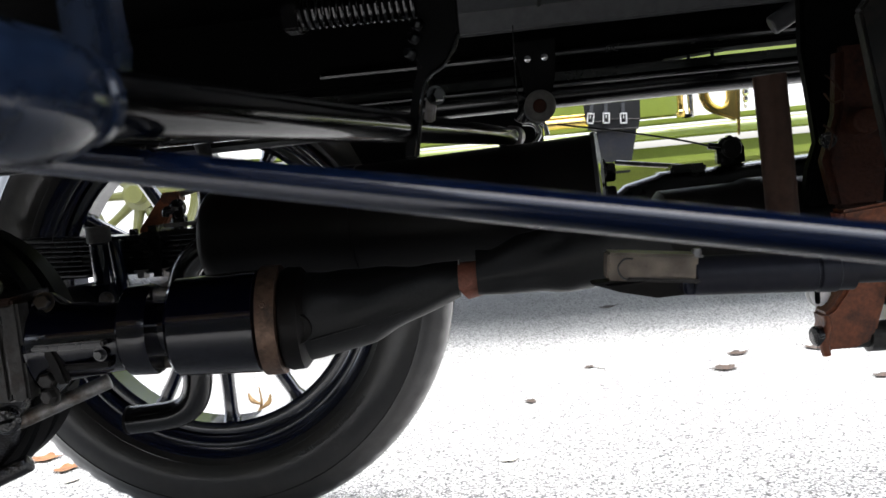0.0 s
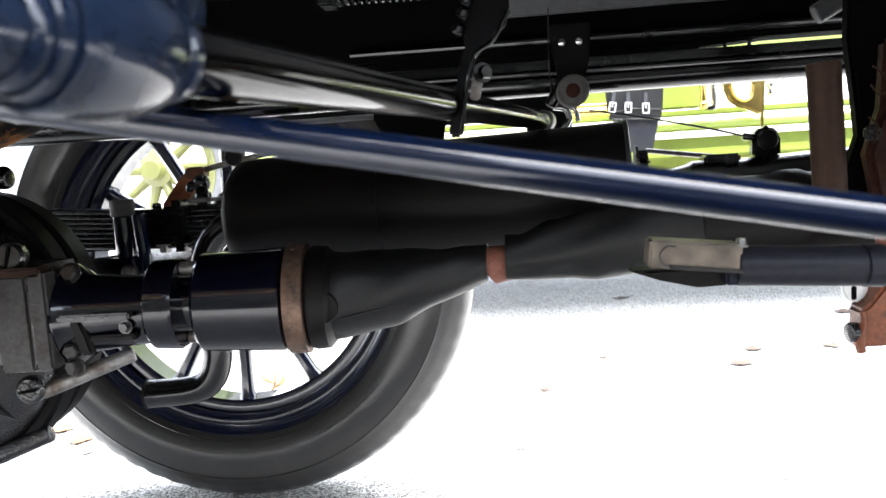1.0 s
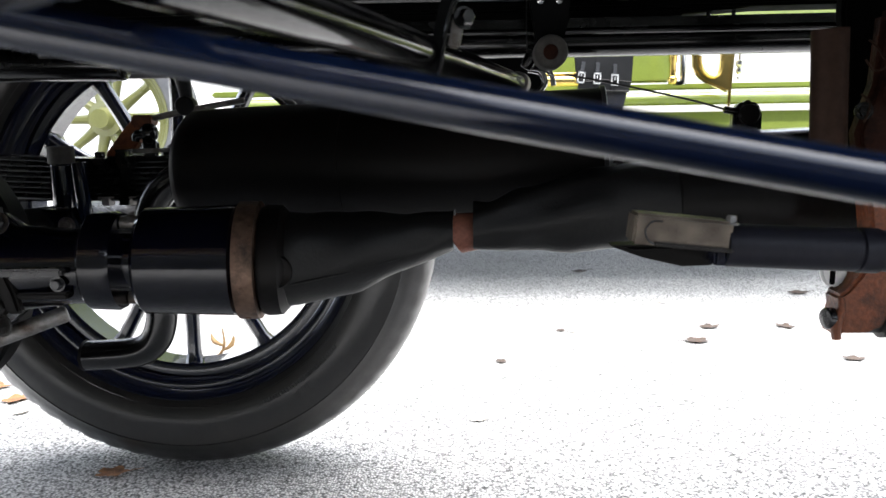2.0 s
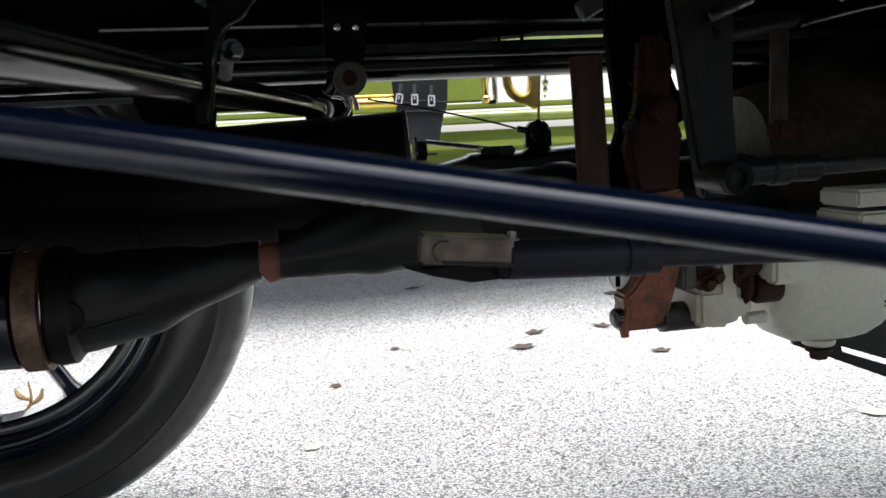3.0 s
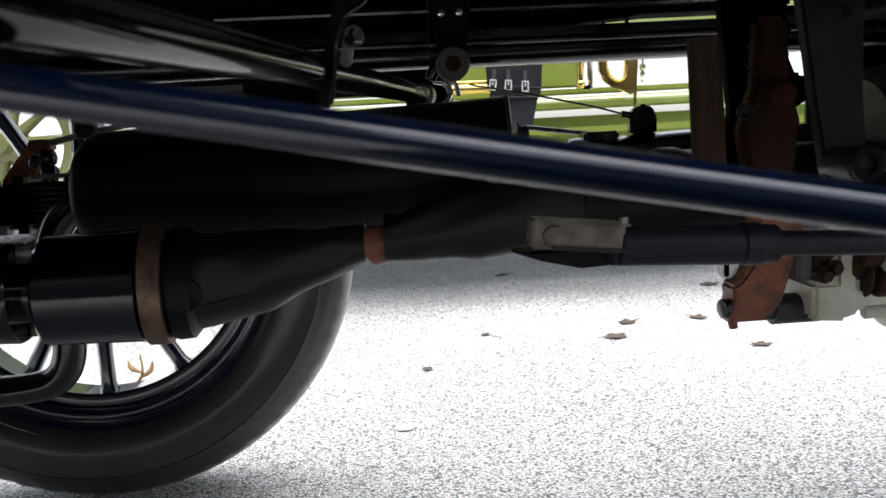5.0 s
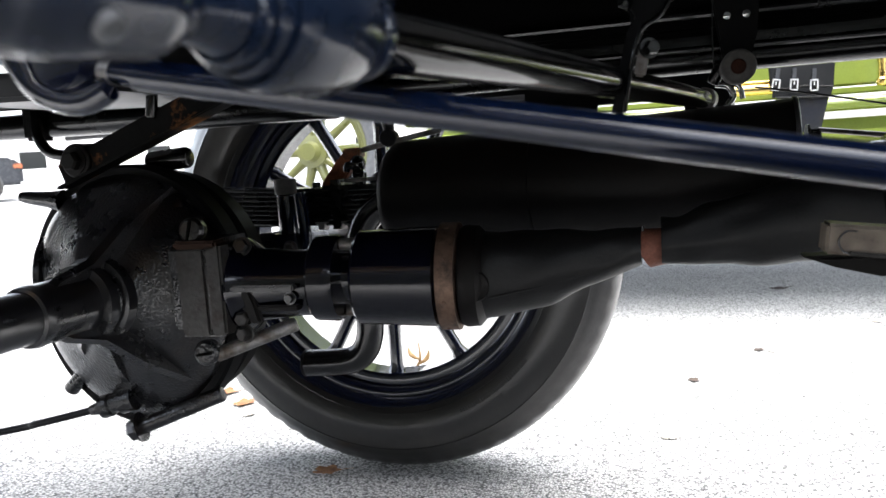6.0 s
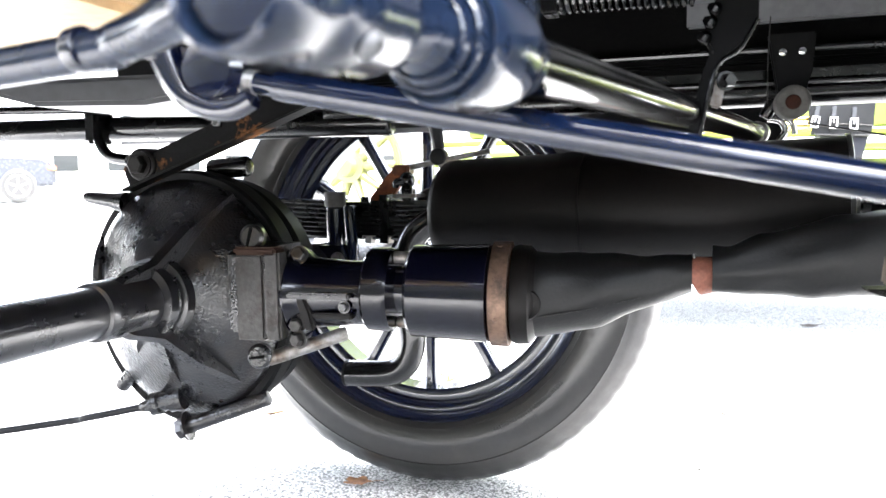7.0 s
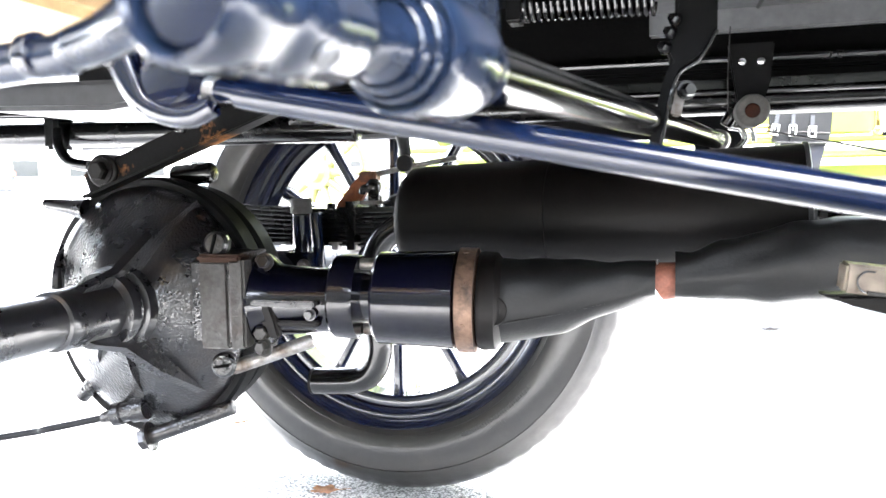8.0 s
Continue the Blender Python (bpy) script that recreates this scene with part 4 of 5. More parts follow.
skirt = part("fender_skirt", plate([(-0.62, 0.6765), (0.31, 0.6825), (0.335, 0.630), (0.425, 0.630), (0.43, 0.661), (0.56, 0.661), (0.565, 0.625), (0.635, 0.625), (0.64, 0.96), (-0.62, 0.96)], 0.592, 0.600, 0.001), SOOT, car, "black inner fender panel")
# light grey stands in for the reflection along this edge
part("fender_edge", cyl((-0.62, 0.596, 0.6785), (0.312, 0.596, 0.6845), 0.0055, 0.001, 14), SHEET, skirt, "rolled lower edge, coloured light grey for its reflection")

seat((0.994, 1.05, 1.011), (0.05, 0.027, -0.016))
# -- brake pull rod under the gearbox --
lower = part("lower_rod", lathe([(0, 0.0145), (0.002, 0.0155), (0.0915, 0.0155), (0.0922, 0.0143), (0.0938, 0.0143), (0.0945, 0.0161), (0.108, 0.0161), (0.109, 0.0148), (0.121, 0.0148), (0.1225, 0.0098), (0.40, 0.0088)], (0.666, -0.08, 0.514), (0.99, -0.08, 0.499), 32), SLATE, car, "dark grey adjustable brake rod")
part("rod_bracket", block((0.633, -0.08, 0.5245), (0.070, 0.026, 0.022), 0.002, (0, 6, 0)), TANPLATE, lower, "tarnished bare metal bracket")
part("wire_hook", tube([(0.618, -0.0945, 0.533), (0.611, -0.0945, 0.533), (0.606, -0.0945, 0.527), (0.609, -0.0945, 0.519), (0.617, -0.0945, 0.5165)], 0.0007, 8), GREASE, lower)
part("bracket_lip", block((0.640, -0.0945, 0.5145), (0.056, 0.004, 0.003), 0.001, (0, 6, 0)), WORN, lower)
part("rod_end", block((0.664, -0.078, 0.507), (0.014, 0.02, 0.014), 0.002), NAVY, lower)
part("guard", plate([(0.585, 0.512), (0.665, 0.514), (0.665, 0.497), (0.64, 0.496), (0.61, 0.503)], -0.07, -0.045, 0.003), MATTE, lower)
part("lug", hexbolt((0.668, -0.088, 0.530), (0, 0, 1), 0.004, 0.006), STEEL, lower)

seat((0.99, 1, 1.007), (0.053, 0.02, -0.013))
# -- pedal shaft group, gearbox and engine case --
part("exhaust_down_pipe", lathe([(0, 0.0125), (0.113, 0.0125)], (0.742, -0.065, 0.55), (0.736, -0.068, 0.663), 28), PIPE, car, "brown scaled vertical pipe")
seat((1.008, 1.1, 1.039), (0.041, 0.045, -0.033))
pedal = part("pedal_lever", plate([(0.908, 0.545), (0.914, 0.495), (0.908, 0.467), (0.901, 0.451), (0.894, 0.430), (0.890, 0.415), (0.882, 0.407), (0.870, 0.402), (0.843, 0.401), (0.838, 0.397), (0.835, 0.408), (0.840, 0.426), (0.838, 0.438),
                                  (0.847, 0.443), (0.854, 0.452), (0.860, 0.460), (0.868, 0.480), (0.860, 0.54)], 0.085, 0.115, 0.007), RUST, car, "rusty red-brown pedal lever")
part("rolled_lip", tube([(0.838, 0.083, 0.397), (0.8365, 0.083, 0.410), (0.841, 0.084, 0.426), (0.840, 0.085, 0.437)], [0.0045, 0.005, 0.004, 0.003], 10), RUST, pedal)
# same rusty lever as below, its shade put into the darker colour
part("upper_arm", plate([(0.866, 0.70), (0.898, 0.70), (0.900, 0.635), (0.912, 0.60), (0.905, 0.540), (0.858, 0.540), (0.848, 0.59), (0.862, 0.635)], 0.090, 0.112, 0.006), DARKRUST, pedal, "rusty upper arm, darkened in colour for shade")
part("pivot_bolt", cyl((0.828, 0.088, 0.4155), (0.838, 0.090, 0.4155), 0.0102, 0.002), IRON, pedal)
part("pivot_shaft", lathe([(0, 0.011), (0.045, 0.011), (0.046, 0.0155), (0.095, 0.0155), (0.096, 0.012), (0.13, 0.012)], (0.84, 0.10, 0.409), (0.98, 0.10, 0.409), 32), WORN, pedal, "worn bare pivot shaft")
part("quadrant", plate([(0.827, 0.475), (0.828, 0.455), (0.832, 0.446), (0.840, 0.442), (0.848, 0.445), (0.853, 0.454), (0.856, 0.475)], 0.100, 0.106, 0.002), BUCKLE, pedal, "pale slotted quadrant plate")
part("slot", block((0.8385, 0.0995, 0.453), (0.005, 0.003, 0.014), 0.001), BOARD, pedal)
part("boss", cyl((0.882, 0.07, 0.625), (0.882, 0.12, 0.625), 0.013, 0.003), DARKRUST, pedal)
part("arm_nut", hexbolt((0.850, 0.085, 0.610), (-0.3, -1, 0), 0.006, 0.008), GREASE, pedal)
part("tie_wire", tube([(0.846, 0.08, 0.655), (0.852, 0.075, 0.645), (0.862, 0.075, 0.650), (0.856, 0.08, 0.665), (0.848, 0.08, 0.672)], 0.0010, 6), PIPE, pedal, "twisted rusty tie wire")
part("tie_wire", tube([(0.844, 0.08, 0.625), (0.850, 0.075, 0.616), (0.846, 0.075, 0.600)], 0.0010, 6), PIPE, pedal)
seat()
# near-black colour stands for the shade among the linkage
part("clutch_bracket", plate([(0.893, 0.53), (0.968, 0.53), (0.974, 0.600), (0.986, 0.606), (1.001, 0.616), (1.003, 0.637), (0.981, 0.637), (0.971, 0.660), (0.975, 0.690), (0.968, 0.70), (0.965, 0.78), (0.900, 0.78), (0.898, 0.70), (0.905, 0.64), (0.909, 0.60), (0.899, 0.57)], 0.195, 0.215, 0.004), BOARD, car, "clutch linkage bracket coloured near black for shade")
seat((0.992, 1.1, 1.034), (0.064, 0.051, -0.03))
mount = part("mount_plate", plate([(0.786, 0.70), (0.797, 0.715), (0.838, 0.70), (0.838, 0.62), (0.842, 0.580), (0.834, 0.552), (0.812, 0.552), (0.803, 0.60)], -0.105, -0.093, 0.002), OILY, car, "oily dark steel mounting plate with knuckle")
part("knuckle", cyl((0.820, -0.135, 0.568), (0.820, -0.095, 0.568), 0.0122, 0.003), OILY, mount)
part("knuckle_ring", lathe([(0, 0.0070), (0, 0.0118), (0.003, 0.0118), (0.003, 0.0070), (0, 0.0070)], (0.820, -0.1385, 0.568), (0.820, -0.1, 0.568), 28, cap=False), SOOT, mount)
part("knuckle_arm", lathe([(0, 0.0098), (0.034, 0.0098), (0.036, 0.0115), (0.050, 0.0115), (0.052, 0.0098), (0.076, 0.0105), (0.080, 0.0065), (0.5, 0.006)], (0.826, -0.115, 0.570), (1.2, -0.10, 0.575), 24), OILY, mount)
part("plate_stay", cyl((0.818, -0.10, 0.672), (0.92, -0.06, 0.690), 0.008, 0.002), SOOT, mount)
part("plate_bolt", cyl((0.812, -0.112, 0.683), (0.848, -0.112, 0.696), 0.004, 0.002), GREASE, mount)
seat()
# the case's dark tone holds shade as well as stains
case = part("gearbox_case", lathe([(0, 0.04), (0.0, 0.080), (0.012, 0.092), (0.05, 0.100), (0.10, 0.112), (0.16, 0.124), (0.24, 0.14), (0.40, 0.165), (0.9, 0.19)], (1.115, 0.31, 0.555), (2.1, 0.31, 0.555), 48), SHADED_CASE, car, "stained cast gearbox case with shade put into its colour")
sump = bmesh.new()
rings = []
for x, h, w in ((1.066, 0.045, 0.030), (1.067, 0.070, 0.034), (1.070, 0.086, 0.039), (1.076, 0.099, 0.044), (1.086, 0.110, 0.048), (1.102, 0.117, 0.050), (1.14, 0.1195, 0.051), (1.17, 0.119, 0.051), (1.190, 0.116, 0.050), (1.204, 0.109, 0.050), (1.214, 0.098, 0.050), (1.219, 0.089, 0.051), (1.224, 0.083, 0.052), (1.24, 0.081, 0.056), (2.0, 0.079, 0.060)):
    ring = []
    for q in range(25):
        t = math.pi + q * math.pi / 24
        c, s_ = math.cos(t), math.sin(t)
        # a squarish trough: flat bottom and rounded corners
        k = 1 / max(abs(c) ** 4 + abs(s_) ** 4, 1e-9) ** 0.25
        ring.append(sump.verts.new((x, 0.185 + w * k * c, 0.463 + h * k * s_)))
    rings.append(ring)
skin(sump, rings)
part("sump", sump, CREAM, case, "rounded cream oil sump")
part("sump_flange", block((1.50, 0.205, 0.470), (0.92, 0.26, 0.016), 0.004), CREAM, case)
part("case_flange", block((1.52, 0.09, 0.518), (0.84, 0.06, 0.018), 0.003), CREAM, case)
part("case_flange", block((1.52, 0.09, 0.498), (0.84, 0.07, 0.014), 0.003), CREAM, case)
part("sump_pad", lathe([(0, 0.019), (0.006, 0.018), (0.008, 0.015)], (1.138, 0.17, 0.346), (1.138, 0.17, 0.2), 28), CREAM, case)
part("drain_plug", hexbolt((1.137, 0.168, 0.333), (0, 0, -1), 0.011, 0.011), PIPE, case)
part("standing_pipe", cyl((1.053, 0.12, 0.592), (1.053, 0.12, 0.695), 0.0092, 0.002), SHADED_CASE, case)
part("rust_fitting", block((1.053, 0.115, 0.590), (0.022, 0.024, 0.020), 0.003), DARKRUST, case)
boss = part("rear_boss", plate([(0.962, 0.385), (1.000, 0.382), (1.006, 0.392), (1.024, 0.394), (1.026, 0.412), (1.010, 0.420), (1.010, 0.462), (0.985, 0.462), (0.985, 0.425), (0.962, 0.425)], 0.12, 0.19, 0.005), CREAM, case)
part("rear_ear", plate([(0.950, 0.425), (0.966, 0.425), (0.968, 0.475), (0.952, 0.475)], 0.13, 0.17, 0.003), BUSH, case)
part("side_box", block((1.053, 0.120, 0.448), (0.052, 0.07, 0.032), 0.004), CREAM, case)
part("bearing_collar", lathe([(0, 0.026), (0.004, 0.030), (0.012, 0.030), (0.015, 0.026), (0.05, 0.026)], (1.022, 0.17, 0.428), (1.1, 0.17, 0.428), 32), CREAM, case)
for p, r, w in (((0.975, 0.125, 0.448), 0.017, 0.018), ((1.008, 0.115, 0.442), 0.020, 0.014), ((1.016, 0.112, 0.430), 0.026, 0.006), ((1.014, 0.095, 0.456), 0.017, 0.020), ((1.038, 0.10, 0.424), 0.017, 0.030)):
    part("fitting", cyl((p[0] - w / 2, p[1] + 0.02, p[2]), (p[0] + w / 2, p[1] + 0.02, p[2]), r, 0.004), PIPE, case, "brown rusted fitting")
for x, z in ((0.973, 0.458), (0.982, 0.440), (0.972, 0.433)):
    part("nut", hexbolt((x, 0.118, z), (0, -1, 0), 0.0065, 0.008), PIPE, case)
for x, z, r in ((1.1985, 0.391, 0.0018), (1.199, 0.3855, 0.0012), (1.206, 0.383, 0.0016), (1.203, 0.389, 0.0011), (1.209, 0.380, 0.0012), (1.278, 0.398, 0.0014)):
    face = 0.1355 if x > 1.25 else 0.1376 + 0.36 * max(0.0, x - 1.199)
    part("rust_pit", cyl((x, face - 0.0003, z), (x, face + 0.012, z), r, 0.0003, 8), DARKRUST, case)
part("case_lug", cyl((1.026, 0.14, 0.386), (1.052, 0.14, 0.386), 0.007, 0.002), CREAM, case)
part("throttle_rod", tube([(1.063, 0.10, 0.693), (1.142, 0.10, 0.709), (1.30, 0.10, 0.732)], 0.0022, 8), IRON, case, "thin oily control rod")
part("throttle_rod", tube([(1.107, 0.10, 0.716), (1.20, 0.10, 0.741)], 0.0012, 8), STEEL, case)
# engine mass in near black, so its edges sink into painted shade
part("engine_block", block((1.72, 0.31, 0.652), (0.9, 0.34, 0.116), 0.02), BOARD, car, "underside of the engine, coloured near black for shade")

seat()
# -- splash apron ahead of the gearbox --
apron = part("splash_apron", plate([(1.255, 0.40), (1.258, 0.285), (1.276, 0.262), (1.355, 0.2515), (1.464, 0.2125), (1.553, 0.1775), (1.565, 0.1785), (1.576, 0.183), (1.578, 0.40)], 0.418, 0.424, 0.001), GRAPHITE, car, "dark grey pressed splash apron with a slit")
part("apron_lip", plate([(1.268, 0.264), (1.355, 0.2525), (1.357, 0.2425), (1.464, 0.2035), (1.549, 0.1695), (1.558, 0.172), (1.563, 0.179), (1.577, 0.183), (1.575, 0.165), (1.565, 0.152), (1.546, 0.148), (1.535, 0.150), (1.42, 0.200), (1.33, 0.238)], 0.4165, 0.4225, 0.001), GRAPHITE, apron)
part("pressed_rib", tube([(1.466, 0.419, 0.275), (1.488, 0.419, 0.24), (1.506, 0.419, 0.208)], [0.006, 0.010, 0.007], 12), GRAPHITE, apron)
seat()
# ---- the lime green car alongside ----
seat((1.025, 1.07, 1.038), (-0.069, 0.027, -0.037))
lime = thing("lime_green_car", "lime green vintage car with brass fittings, parked alongside", "car")
part("running_board", block((0.9, 1.96, 0.60), (2.6, 0.30, 0.03), 0.008), GREEN, lime, "glossy lime running board")
part("splash_panel", plate([(-0.3, 0.47), (2.2, 0.47), (2.2, 0.655), (-0.3, 0.655)], 2.09, 2.10, 0.002), GREEN, lime, "glossy lime splash panel")
part("moulding", cyl((-0.3, 2.06, 0.700), (2.2, 2.06, 0.700), 0.022, 0.004), GREEN, lime, "rounded lime moulding")
part("body_sill", block((0.9, 2.10, 0.742), (2.6, 0.05, 0.022), 0.006), GREEN, lime)
part("body_panel", block((0.485, 2.14, 0.90), (1.568, 0.02, 0.28), 0.008), GREEN, lime)
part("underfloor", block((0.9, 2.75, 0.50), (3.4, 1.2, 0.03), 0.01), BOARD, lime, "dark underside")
seat()
lwheel = wheel(Vector((-0.83, 2.15, 0.65)), YELLOW, SHEET, lime, 10, 0.33, 0.33, False, 1.7)
part("wheel_bracket", tube([(-0.83, 2.22, 0.65), (-0.55, 2.26, 0.66), (-0.25, 2.2, 0.66)], 0.02), GREEN, lime)
seat((1.025, 1.07, 1.038), (-0.069, 0.027, -0.037))
seat((1.025, 1.07, 1.038), (-0.035, 0.027, -0.021))
pad = part("strap_pad", plate([(0.884, 0.711), (1.040, 0.704), (1.049, 0.735), (1.056, 0.86), (0.858, 0.86), (0.868, 0.750)], 1.876, 1.890, 0.003), LEATHER, lime, "black leather pad with three buckled straps")
part("skirt", plate([(0.918, 0.56), (1.004, 0.56), (1.038, 0.708), (0.900, 0.710)], 1.886, 1.892, 0.001), SLATE, pad, "dull grey cloth skirt under the pad")
part("folded_edge", plate([(0.905, 0.56), (0.918, 0.56), (0.899, 0.708), (0.884, 0.708)], 1.883, 1.890, 0.001), SHEET, pad, "pale folded edge")
part("flap_edge", tube([(0.884, 1.874, 0.712), (0.96, 1.872, 0.708), (1.040, 1.874, 0.705)], 0.0035, 8), LEATHER, pad)
part("stitched_seam", tube([(0.872, 1.875, 0.752), (0.90, 1.873, 0.738), (0.96, 1.872, 0.742), (1.047, 1.875, 0.734)], 0.002, 6), LEATHER, pad)
for x, z, lean in ((0.883, 0.751, 10), (0.935, 0.747, 3), (0.992, 0.741, 2)):
    def at(dx, dz):
        t = radians(lean)
        return x + dx * math.cos(t) + dz * math.sin(t), z - dx * math.sin(t) + dz * math.cos(t)
    for name, dz, h, wide, material in (("strap", 0.034, 0.034, 0.012, PAN), ("strap", -0.026, 0.028, 0.011, LEATHER)):
        px, pz = at(0, dz)
        part(name, block((px, 1.872, pz), (wide, 0.005, h), 0.001, (0, lean, 0)), material, pad)
    bm = bmesh.new()
    for dx, dz, w, h in ((-0.0098, 0, 0.0036, 0.034), (0.0098, 0, 0.0036, 0.034), (0, 0.0155, 0.0232, 0.0042), (0, -0.0155, 0.0232, 0.0042)):
        px, pz = at(dx, dz)
        bmesh.ops.create_cube(bm, size=1.0, matrix=pose(px, 1.866, pz, 0, lean, 0) @ Matrix.Diagonal((w, 0.005, h, 1)))
    buckle = part("buckle", bm, BUCKLE, pad, "bright steel buckle")
    px, pz = at(0, -0.004)
    part("tongue", block((px, 1.862, pz + 0.009), (0.0032, 0.003, 0.012), 0.001, (0, lean, 0)), BUCKLE, buckle)
seat((1.025, 1.07, 1.038), (-0.035, 0.027, -0.029))
part("brass_tube", cyl((0.55, 1.90, 0.752), (0.905, 1.90, 0.750), 0.018, 0.004), BRASS, lime, "polished brass tube")
part("tube_bead", cyl((0.55, 1.895, 0.774), (0.880, 1.895, 0.772), 0.005, 0.001, 12), BRASS, lime)
seat((1.025, 1.07, 1.038), (-0.042, 0.027, -0.029))
lamp = part("brass_bracket", plate([(1.281, 0.87), (1.283, 0.796), (1.289, 0.780), (1.297, 0.766), (1.310, 0.753), (1.325, 0.743), (1.366, 0.724), (1.404, 0.708), (1.404, 0.87), (1.380, 0.87), (1.374, 0.800),
                                    (1.373, 0.776), (1.366, 0.766), (1.352, 0.761), (1.338, 0.763), (1.324, 0.772), (1.312, 0.788), (1.304, 0.810), (1.302, 0.87)], 1.980, 2.010, 0.008), BRASS, lime, "polished brass horn-shaped bracket")
part("bracket_bead", tube([(1.303, 1.978, 0.83), (1.306, 1.978, 0.805), (1.318, 1.978, 0.778), (1.338, 1.978, 0.762), (1.358, 1.978, 0.761), (1.372, 1.978, 0.776), (1.376, 1.978, 0.81)], 0.006, 10), BRASS, lamp)
part("brass_plate", plate([(1.405, 0.660), (1.412, 0.660), (1.424, 0.87), (1.405, 0.87)], 1.985, 1.997, 0.002), BRASS, lamp)
seat((1.025, 1.07, 1.038), (-0.034, 0.027, -0.032))
clip = part("brass_clip", lathe([(0, 0.013), (0.006, 0.016), (0.020, 0.016), (0.026, 0.011), (0.070, 0.011), (0.076, 0.014), (0.12, 0.014)], (1.208, 1.99, 0.742), (1.209, 1.99, 0.87), 20), BRASS, lime, "turned brass clip post")
part("clip_foot", block((1.228, 1.995, 0.745), (0.030, 0.03, 0.014), 0.003), BLACK, clip)
part("nickel_post", cyl((1.246, 2.0, 0.738), (1.244, 2.0, 0.87), 0.010, 0.003), CHROME, clip, "bright nickel post")
part("nickel_tap", lathe([(0, 0.004), (0.012, 0.007), (0.018, 0.004), (0.026, 0.010), (0.036, 0.010), (0.040, 0.005), (0.050, 0.013), (0.062, 0.013), (0.066, 0.004), (0.11, 0.004)], (1.432, 2.0, 0.752), (1.437, 2.0, 0.87), 20), CHROME, lime, "small bright nickel tap")
seat((1.025, 1.07, 1.038), (-0.069, 0.027, -0.037))
# rough body mass, out of view, added to cast the lime car's shade
part("unseen_body_tub", plate([(-0.90, 0.875), (-0.92, 1.10), (-0.80, 1.45), (-0.15, 1.48), (-0.05, 1.28), (0.62, 1.26), (0.74, 1.45), (1.35, 1.42), (1.50, 1.30), (2.28, 1.22), (2.30, 0.875)], 2.20, 3.30, 0.03), GREEN, lime, "unseen lime green body tub, added for its shade")
seat()

# ---- dry leaves on the ground ----
def dry_leaf(x, y, size, turn, material, curl=0.2):
    bm = bmesh.new()
    rng = random.Random(int(x * 1000 + y * 77))
    outline = []
    n = 22
    for i in range(n):
        t = i * math.tau / n
        r = 0.5 * (0.62 + 0.38 * abs(math.cos(2.5 * t))) * (0.9 + 0.2 * rng.random())
        outline.append((r * math.cos(t), 0.75 * r * math.sin(t)))
    c = bm.verts.new((0, 0, 0.03))
    rim = [bm.verts.new((px, py, curl * (px * px * 0.9 + py * py * 2.2) * (0.6 + 0.8 * rng.random()))) for px, py in outline]
    mid = [bm.verts.new((px * 0.55, py * 0.55, curl * 0.3 * py * py)) for px, py in outline]
    for i in range(n):
        j = (i + 1) % n
        bm.faces.new((c, mid[i], mid[j]))
        bm.faces.new((mid[i], rim[i], rim[j], mid[j]))
    tube([(0.42, 0, 0.02), (0.6, 0.03, 0.05), (0.85, 0.1, 0.04)], 0.012, 5, bm, 2)
    low = min(v.co.z for v in bm.verts)
    bm.transform(Matrix.Translation((x, y, 0.0055)) @ Matrix.Rotation(turn, 4, "Z") @ Matrix.Scale(size, 4) @ Matrix.Translation((0, 0, -low)))
    tone = "pale curled" if material is PALE else "tawny orange" if material is TAWNY else "curled brown"
    tagged(part("dry_leaf", bm, material), tone + " dry leaf on the asphalt", "leaf", "fallen leaves")


for x, y, size, turn, tone in ((1.200, 1.605, 0.085, 0.4, 0), (1.124, 1.454, 0.095, 3.3, 0), (0.763, 1.568, 0.05, 1.0, 0), (0.581, 1.266, 0.05, 2.1, 0), (0.525, 0.872, 0.055, 0.3, 1), (1.468, 1.29, 0.075, 0.0, 0),
                               (1.663, 0.716, 0.075, 2.7, 1), (1.138, 1.936, 0.06, 1.9, 1), (0.934, 2.50, 0.10, 0.5, 0), (-0.113, 0.611, 0.075, 0.2, 2), (-0.515, 0.978, 0.085, 1.2, 2), (-0.62, 1.053, 0.095, 0.3, 2), (-0.713, 1.114, 0.10, 1.7, 1), (-0.552, 1.098, 0.08, 2.9, 2),
                               (-0.70, 1.0, 0.08, 2.4, 2), (-0.456, 0.898, 0.05, 0.8, 1), (1.643, 2.072, 0.10, 0.2, 0), (1.421, 1.609, 0.08, 2.2, 0), (0.797, 1.555, 0.04, 2.0, 1)):
    dry_leaf(x, y, size * 0.8, turn, (DRY, PALE, TAWNY)[tone])

def sprig(x, y, size):
    """A small yellowed twig with a few leaves, standing on its bent stems."""
    bm = tube([(-0.5, 0, 0.015), (-0.1, 0.05, 0.10), (0.1, 0.0, 0.45), (0.05, 0.05, 0.95)], [0.045, 0.05, 0.045, 0.02], 6)
    for a, b, c in (((0.05, 0, 0.25), (0.3, 0.1, 0.42), (0.38, 0.1, 0.7)), ((0.08, 0, 0.40), (-0.2, 0, 0.55), (-0.32, 0.05, 0.78)), ((-0.2, 0.03, 0.06), (0.1, -0.2, 0.10), (0.45, -0.25, 0.015))):
        tube([a, b, c], [0.035, 0.09, 0.015], 6, bm)
    bm.transform(pose(x, y, 0.005) @ Matrix.Scale(size, 4))
    tagged(part("dry_sprig", bm, TWIG), "small yellowed dry sprig lying on the asphalt", "twig", "fallen leaves")


sprig(-0.152, 1.289, 0.085)


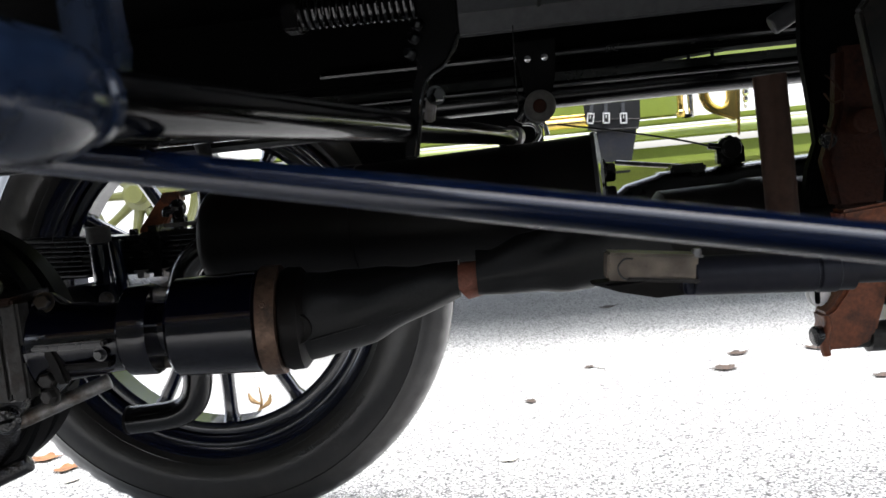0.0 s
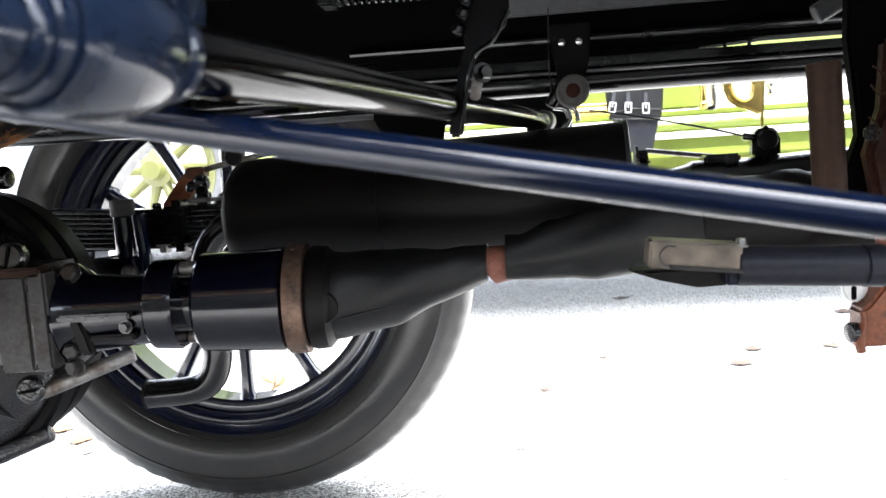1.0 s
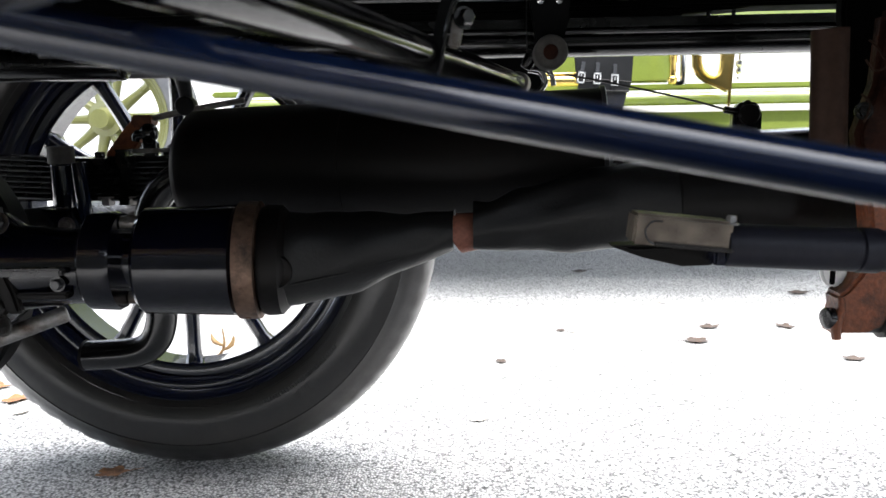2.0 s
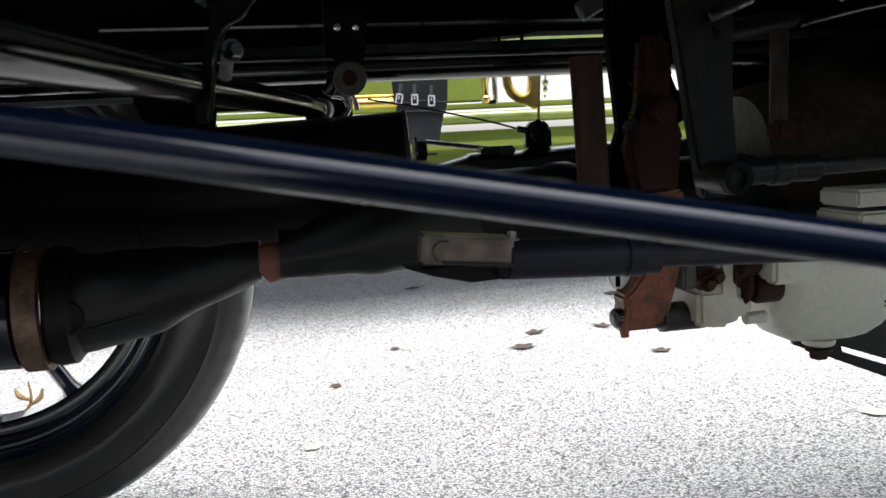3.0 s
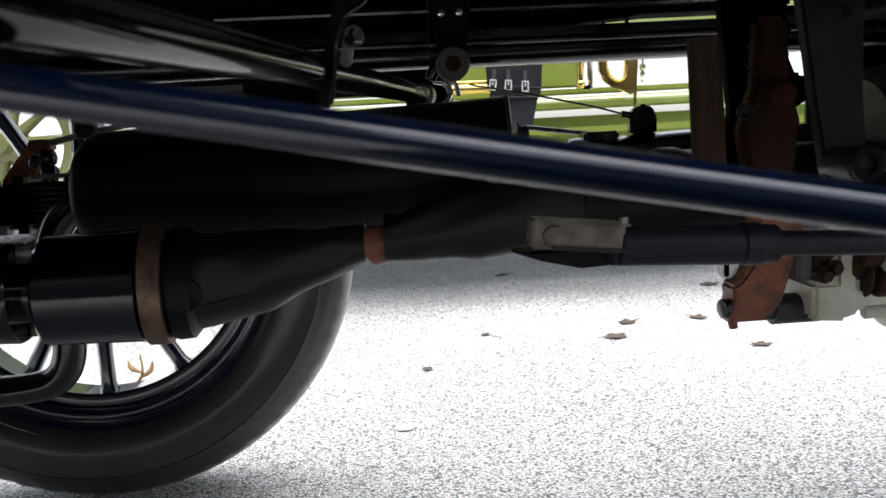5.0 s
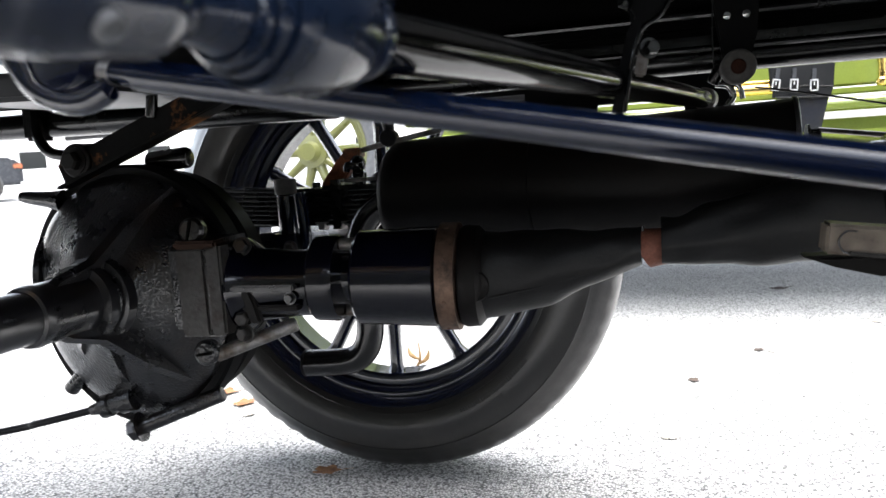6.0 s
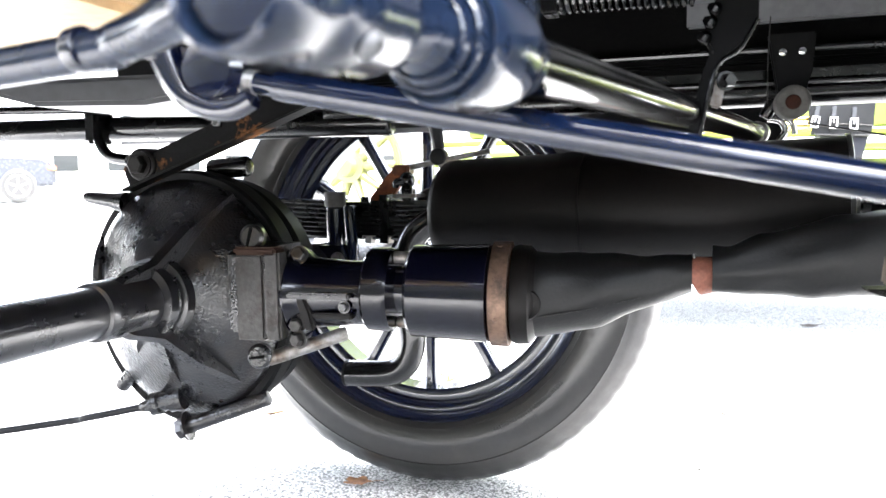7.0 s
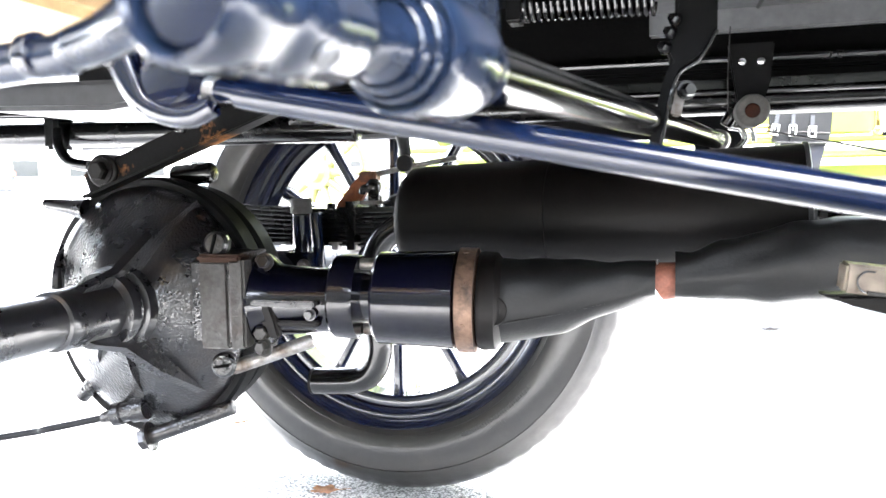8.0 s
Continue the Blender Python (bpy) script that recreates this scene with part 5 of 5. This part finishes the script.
# ---- behind the viewer: an unseen clipped hedge, added to limit light and reflections ----
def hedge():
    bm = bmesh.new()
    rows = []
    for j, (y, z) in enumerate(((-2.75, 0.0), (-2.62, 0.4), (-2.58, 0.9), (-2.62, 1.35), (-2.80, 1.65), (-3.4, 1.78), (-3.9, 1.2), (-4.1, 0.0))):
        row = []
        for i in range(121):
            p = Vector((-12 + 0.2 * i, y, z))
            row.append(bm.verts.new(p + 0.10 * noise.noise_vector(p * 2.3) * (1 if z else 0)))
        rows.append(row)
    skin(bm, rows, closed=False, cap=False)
    tagged(part("unseen_light_screen", bm, FOLIAGE), "unseen dark green hedge added to block light and darken reflections", "hedge", kind="structure")


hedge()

# ---- far parking lot: a slate car and a pale building ----
def far_car(x, y, z, turn, material, label):
    c = thing("parked_car", label, "car", "far parked cars")
    side = [(-2.3, 0.32), (-2.3, 0.70), (-2.15, 0.86), (-1.7, 0.93), (-1.15, 1.30), (-0.2, 1.33), (0.75, 0.95), (1.95, 0.88), (2.12, 0.72), (2.12, 0.32)]
    body = part("body", plate(side, -0.88, 0.88, 0.06), material, c)
    part("side_window", plate([(-1.5, 0.95), (-1.1, 1.22), (-0.22, 1.25), (0.4, 1.0)], -0.90, -0.86, 0.01), GLASS, body)
    part("tail_light", block((2.04, -0.80, 0.70), (0.18, 0.2, 0.10), 0.02), ORANGE, body)
    for wx in (-1.42, 1.42):
        w = part("wheel", lathe([(0, 0.20), (0, 0.30), (0.03, 0.335), (0.18, 0.335), (0.2, 0.30)], (wx, -0.93, 0.34), (wx, 0, 0.34), 32), RUBBER, c)
        part("alloy_rim", lathe([(0, 0.20), (-0.006, 0.205), (-0.012, 0.225), (0.0, 0.235)], (wx, -0.925, 0.34), (wx, 0, 0.34), 32, cap=False), STEEL, w)
        for k in range(5):
            t = k * math.tau / 5
            part("alloy_spoke", block((wx + 0.11 * math.sin(t), -0.93, 0.34 + 0.11 * math.cos(t)), (0.035, 0.02, 0.20), 0.004, (0, math.degrees(t), 0)), STEEL, w)
    c.matrix_world = pose(x, y, z, 0, 0, turn)


far_car(-14.2, 10.9, 0.27, 46, CARPAINT, "slate blue saloon car parked far off")


def far_building():
    b = thing("far_building", "pale single-storey building with small dark windows far off", "building")
    wall = part("wall", block((0, 0, 2.0), (30, 6, 4.0), 0.02), WALLPAINT, b)
    for k in range(14):
        w = part("window", block((-12.8 + 1.95 * k + 0.3 * (k % 2), -3.0, 0.95), (0.75, 0.14, 0.55), 0.01), GLASS, wall)
        part("window_sill", block((-12.8 + 1.95 * k + 0.3 * (k % 2), -3.05, 0.63), (0.9, 0.2, 0.06), 0.01), WALLPAINT, w)
    part("roof", block((0, 0, 4.1), (30.6, 6.6, 0.25), 0.02), PAN, b)
    b.matrix_world = pose(-22.2, 20.6, 0.40, 0, 0, 46)


far_building()
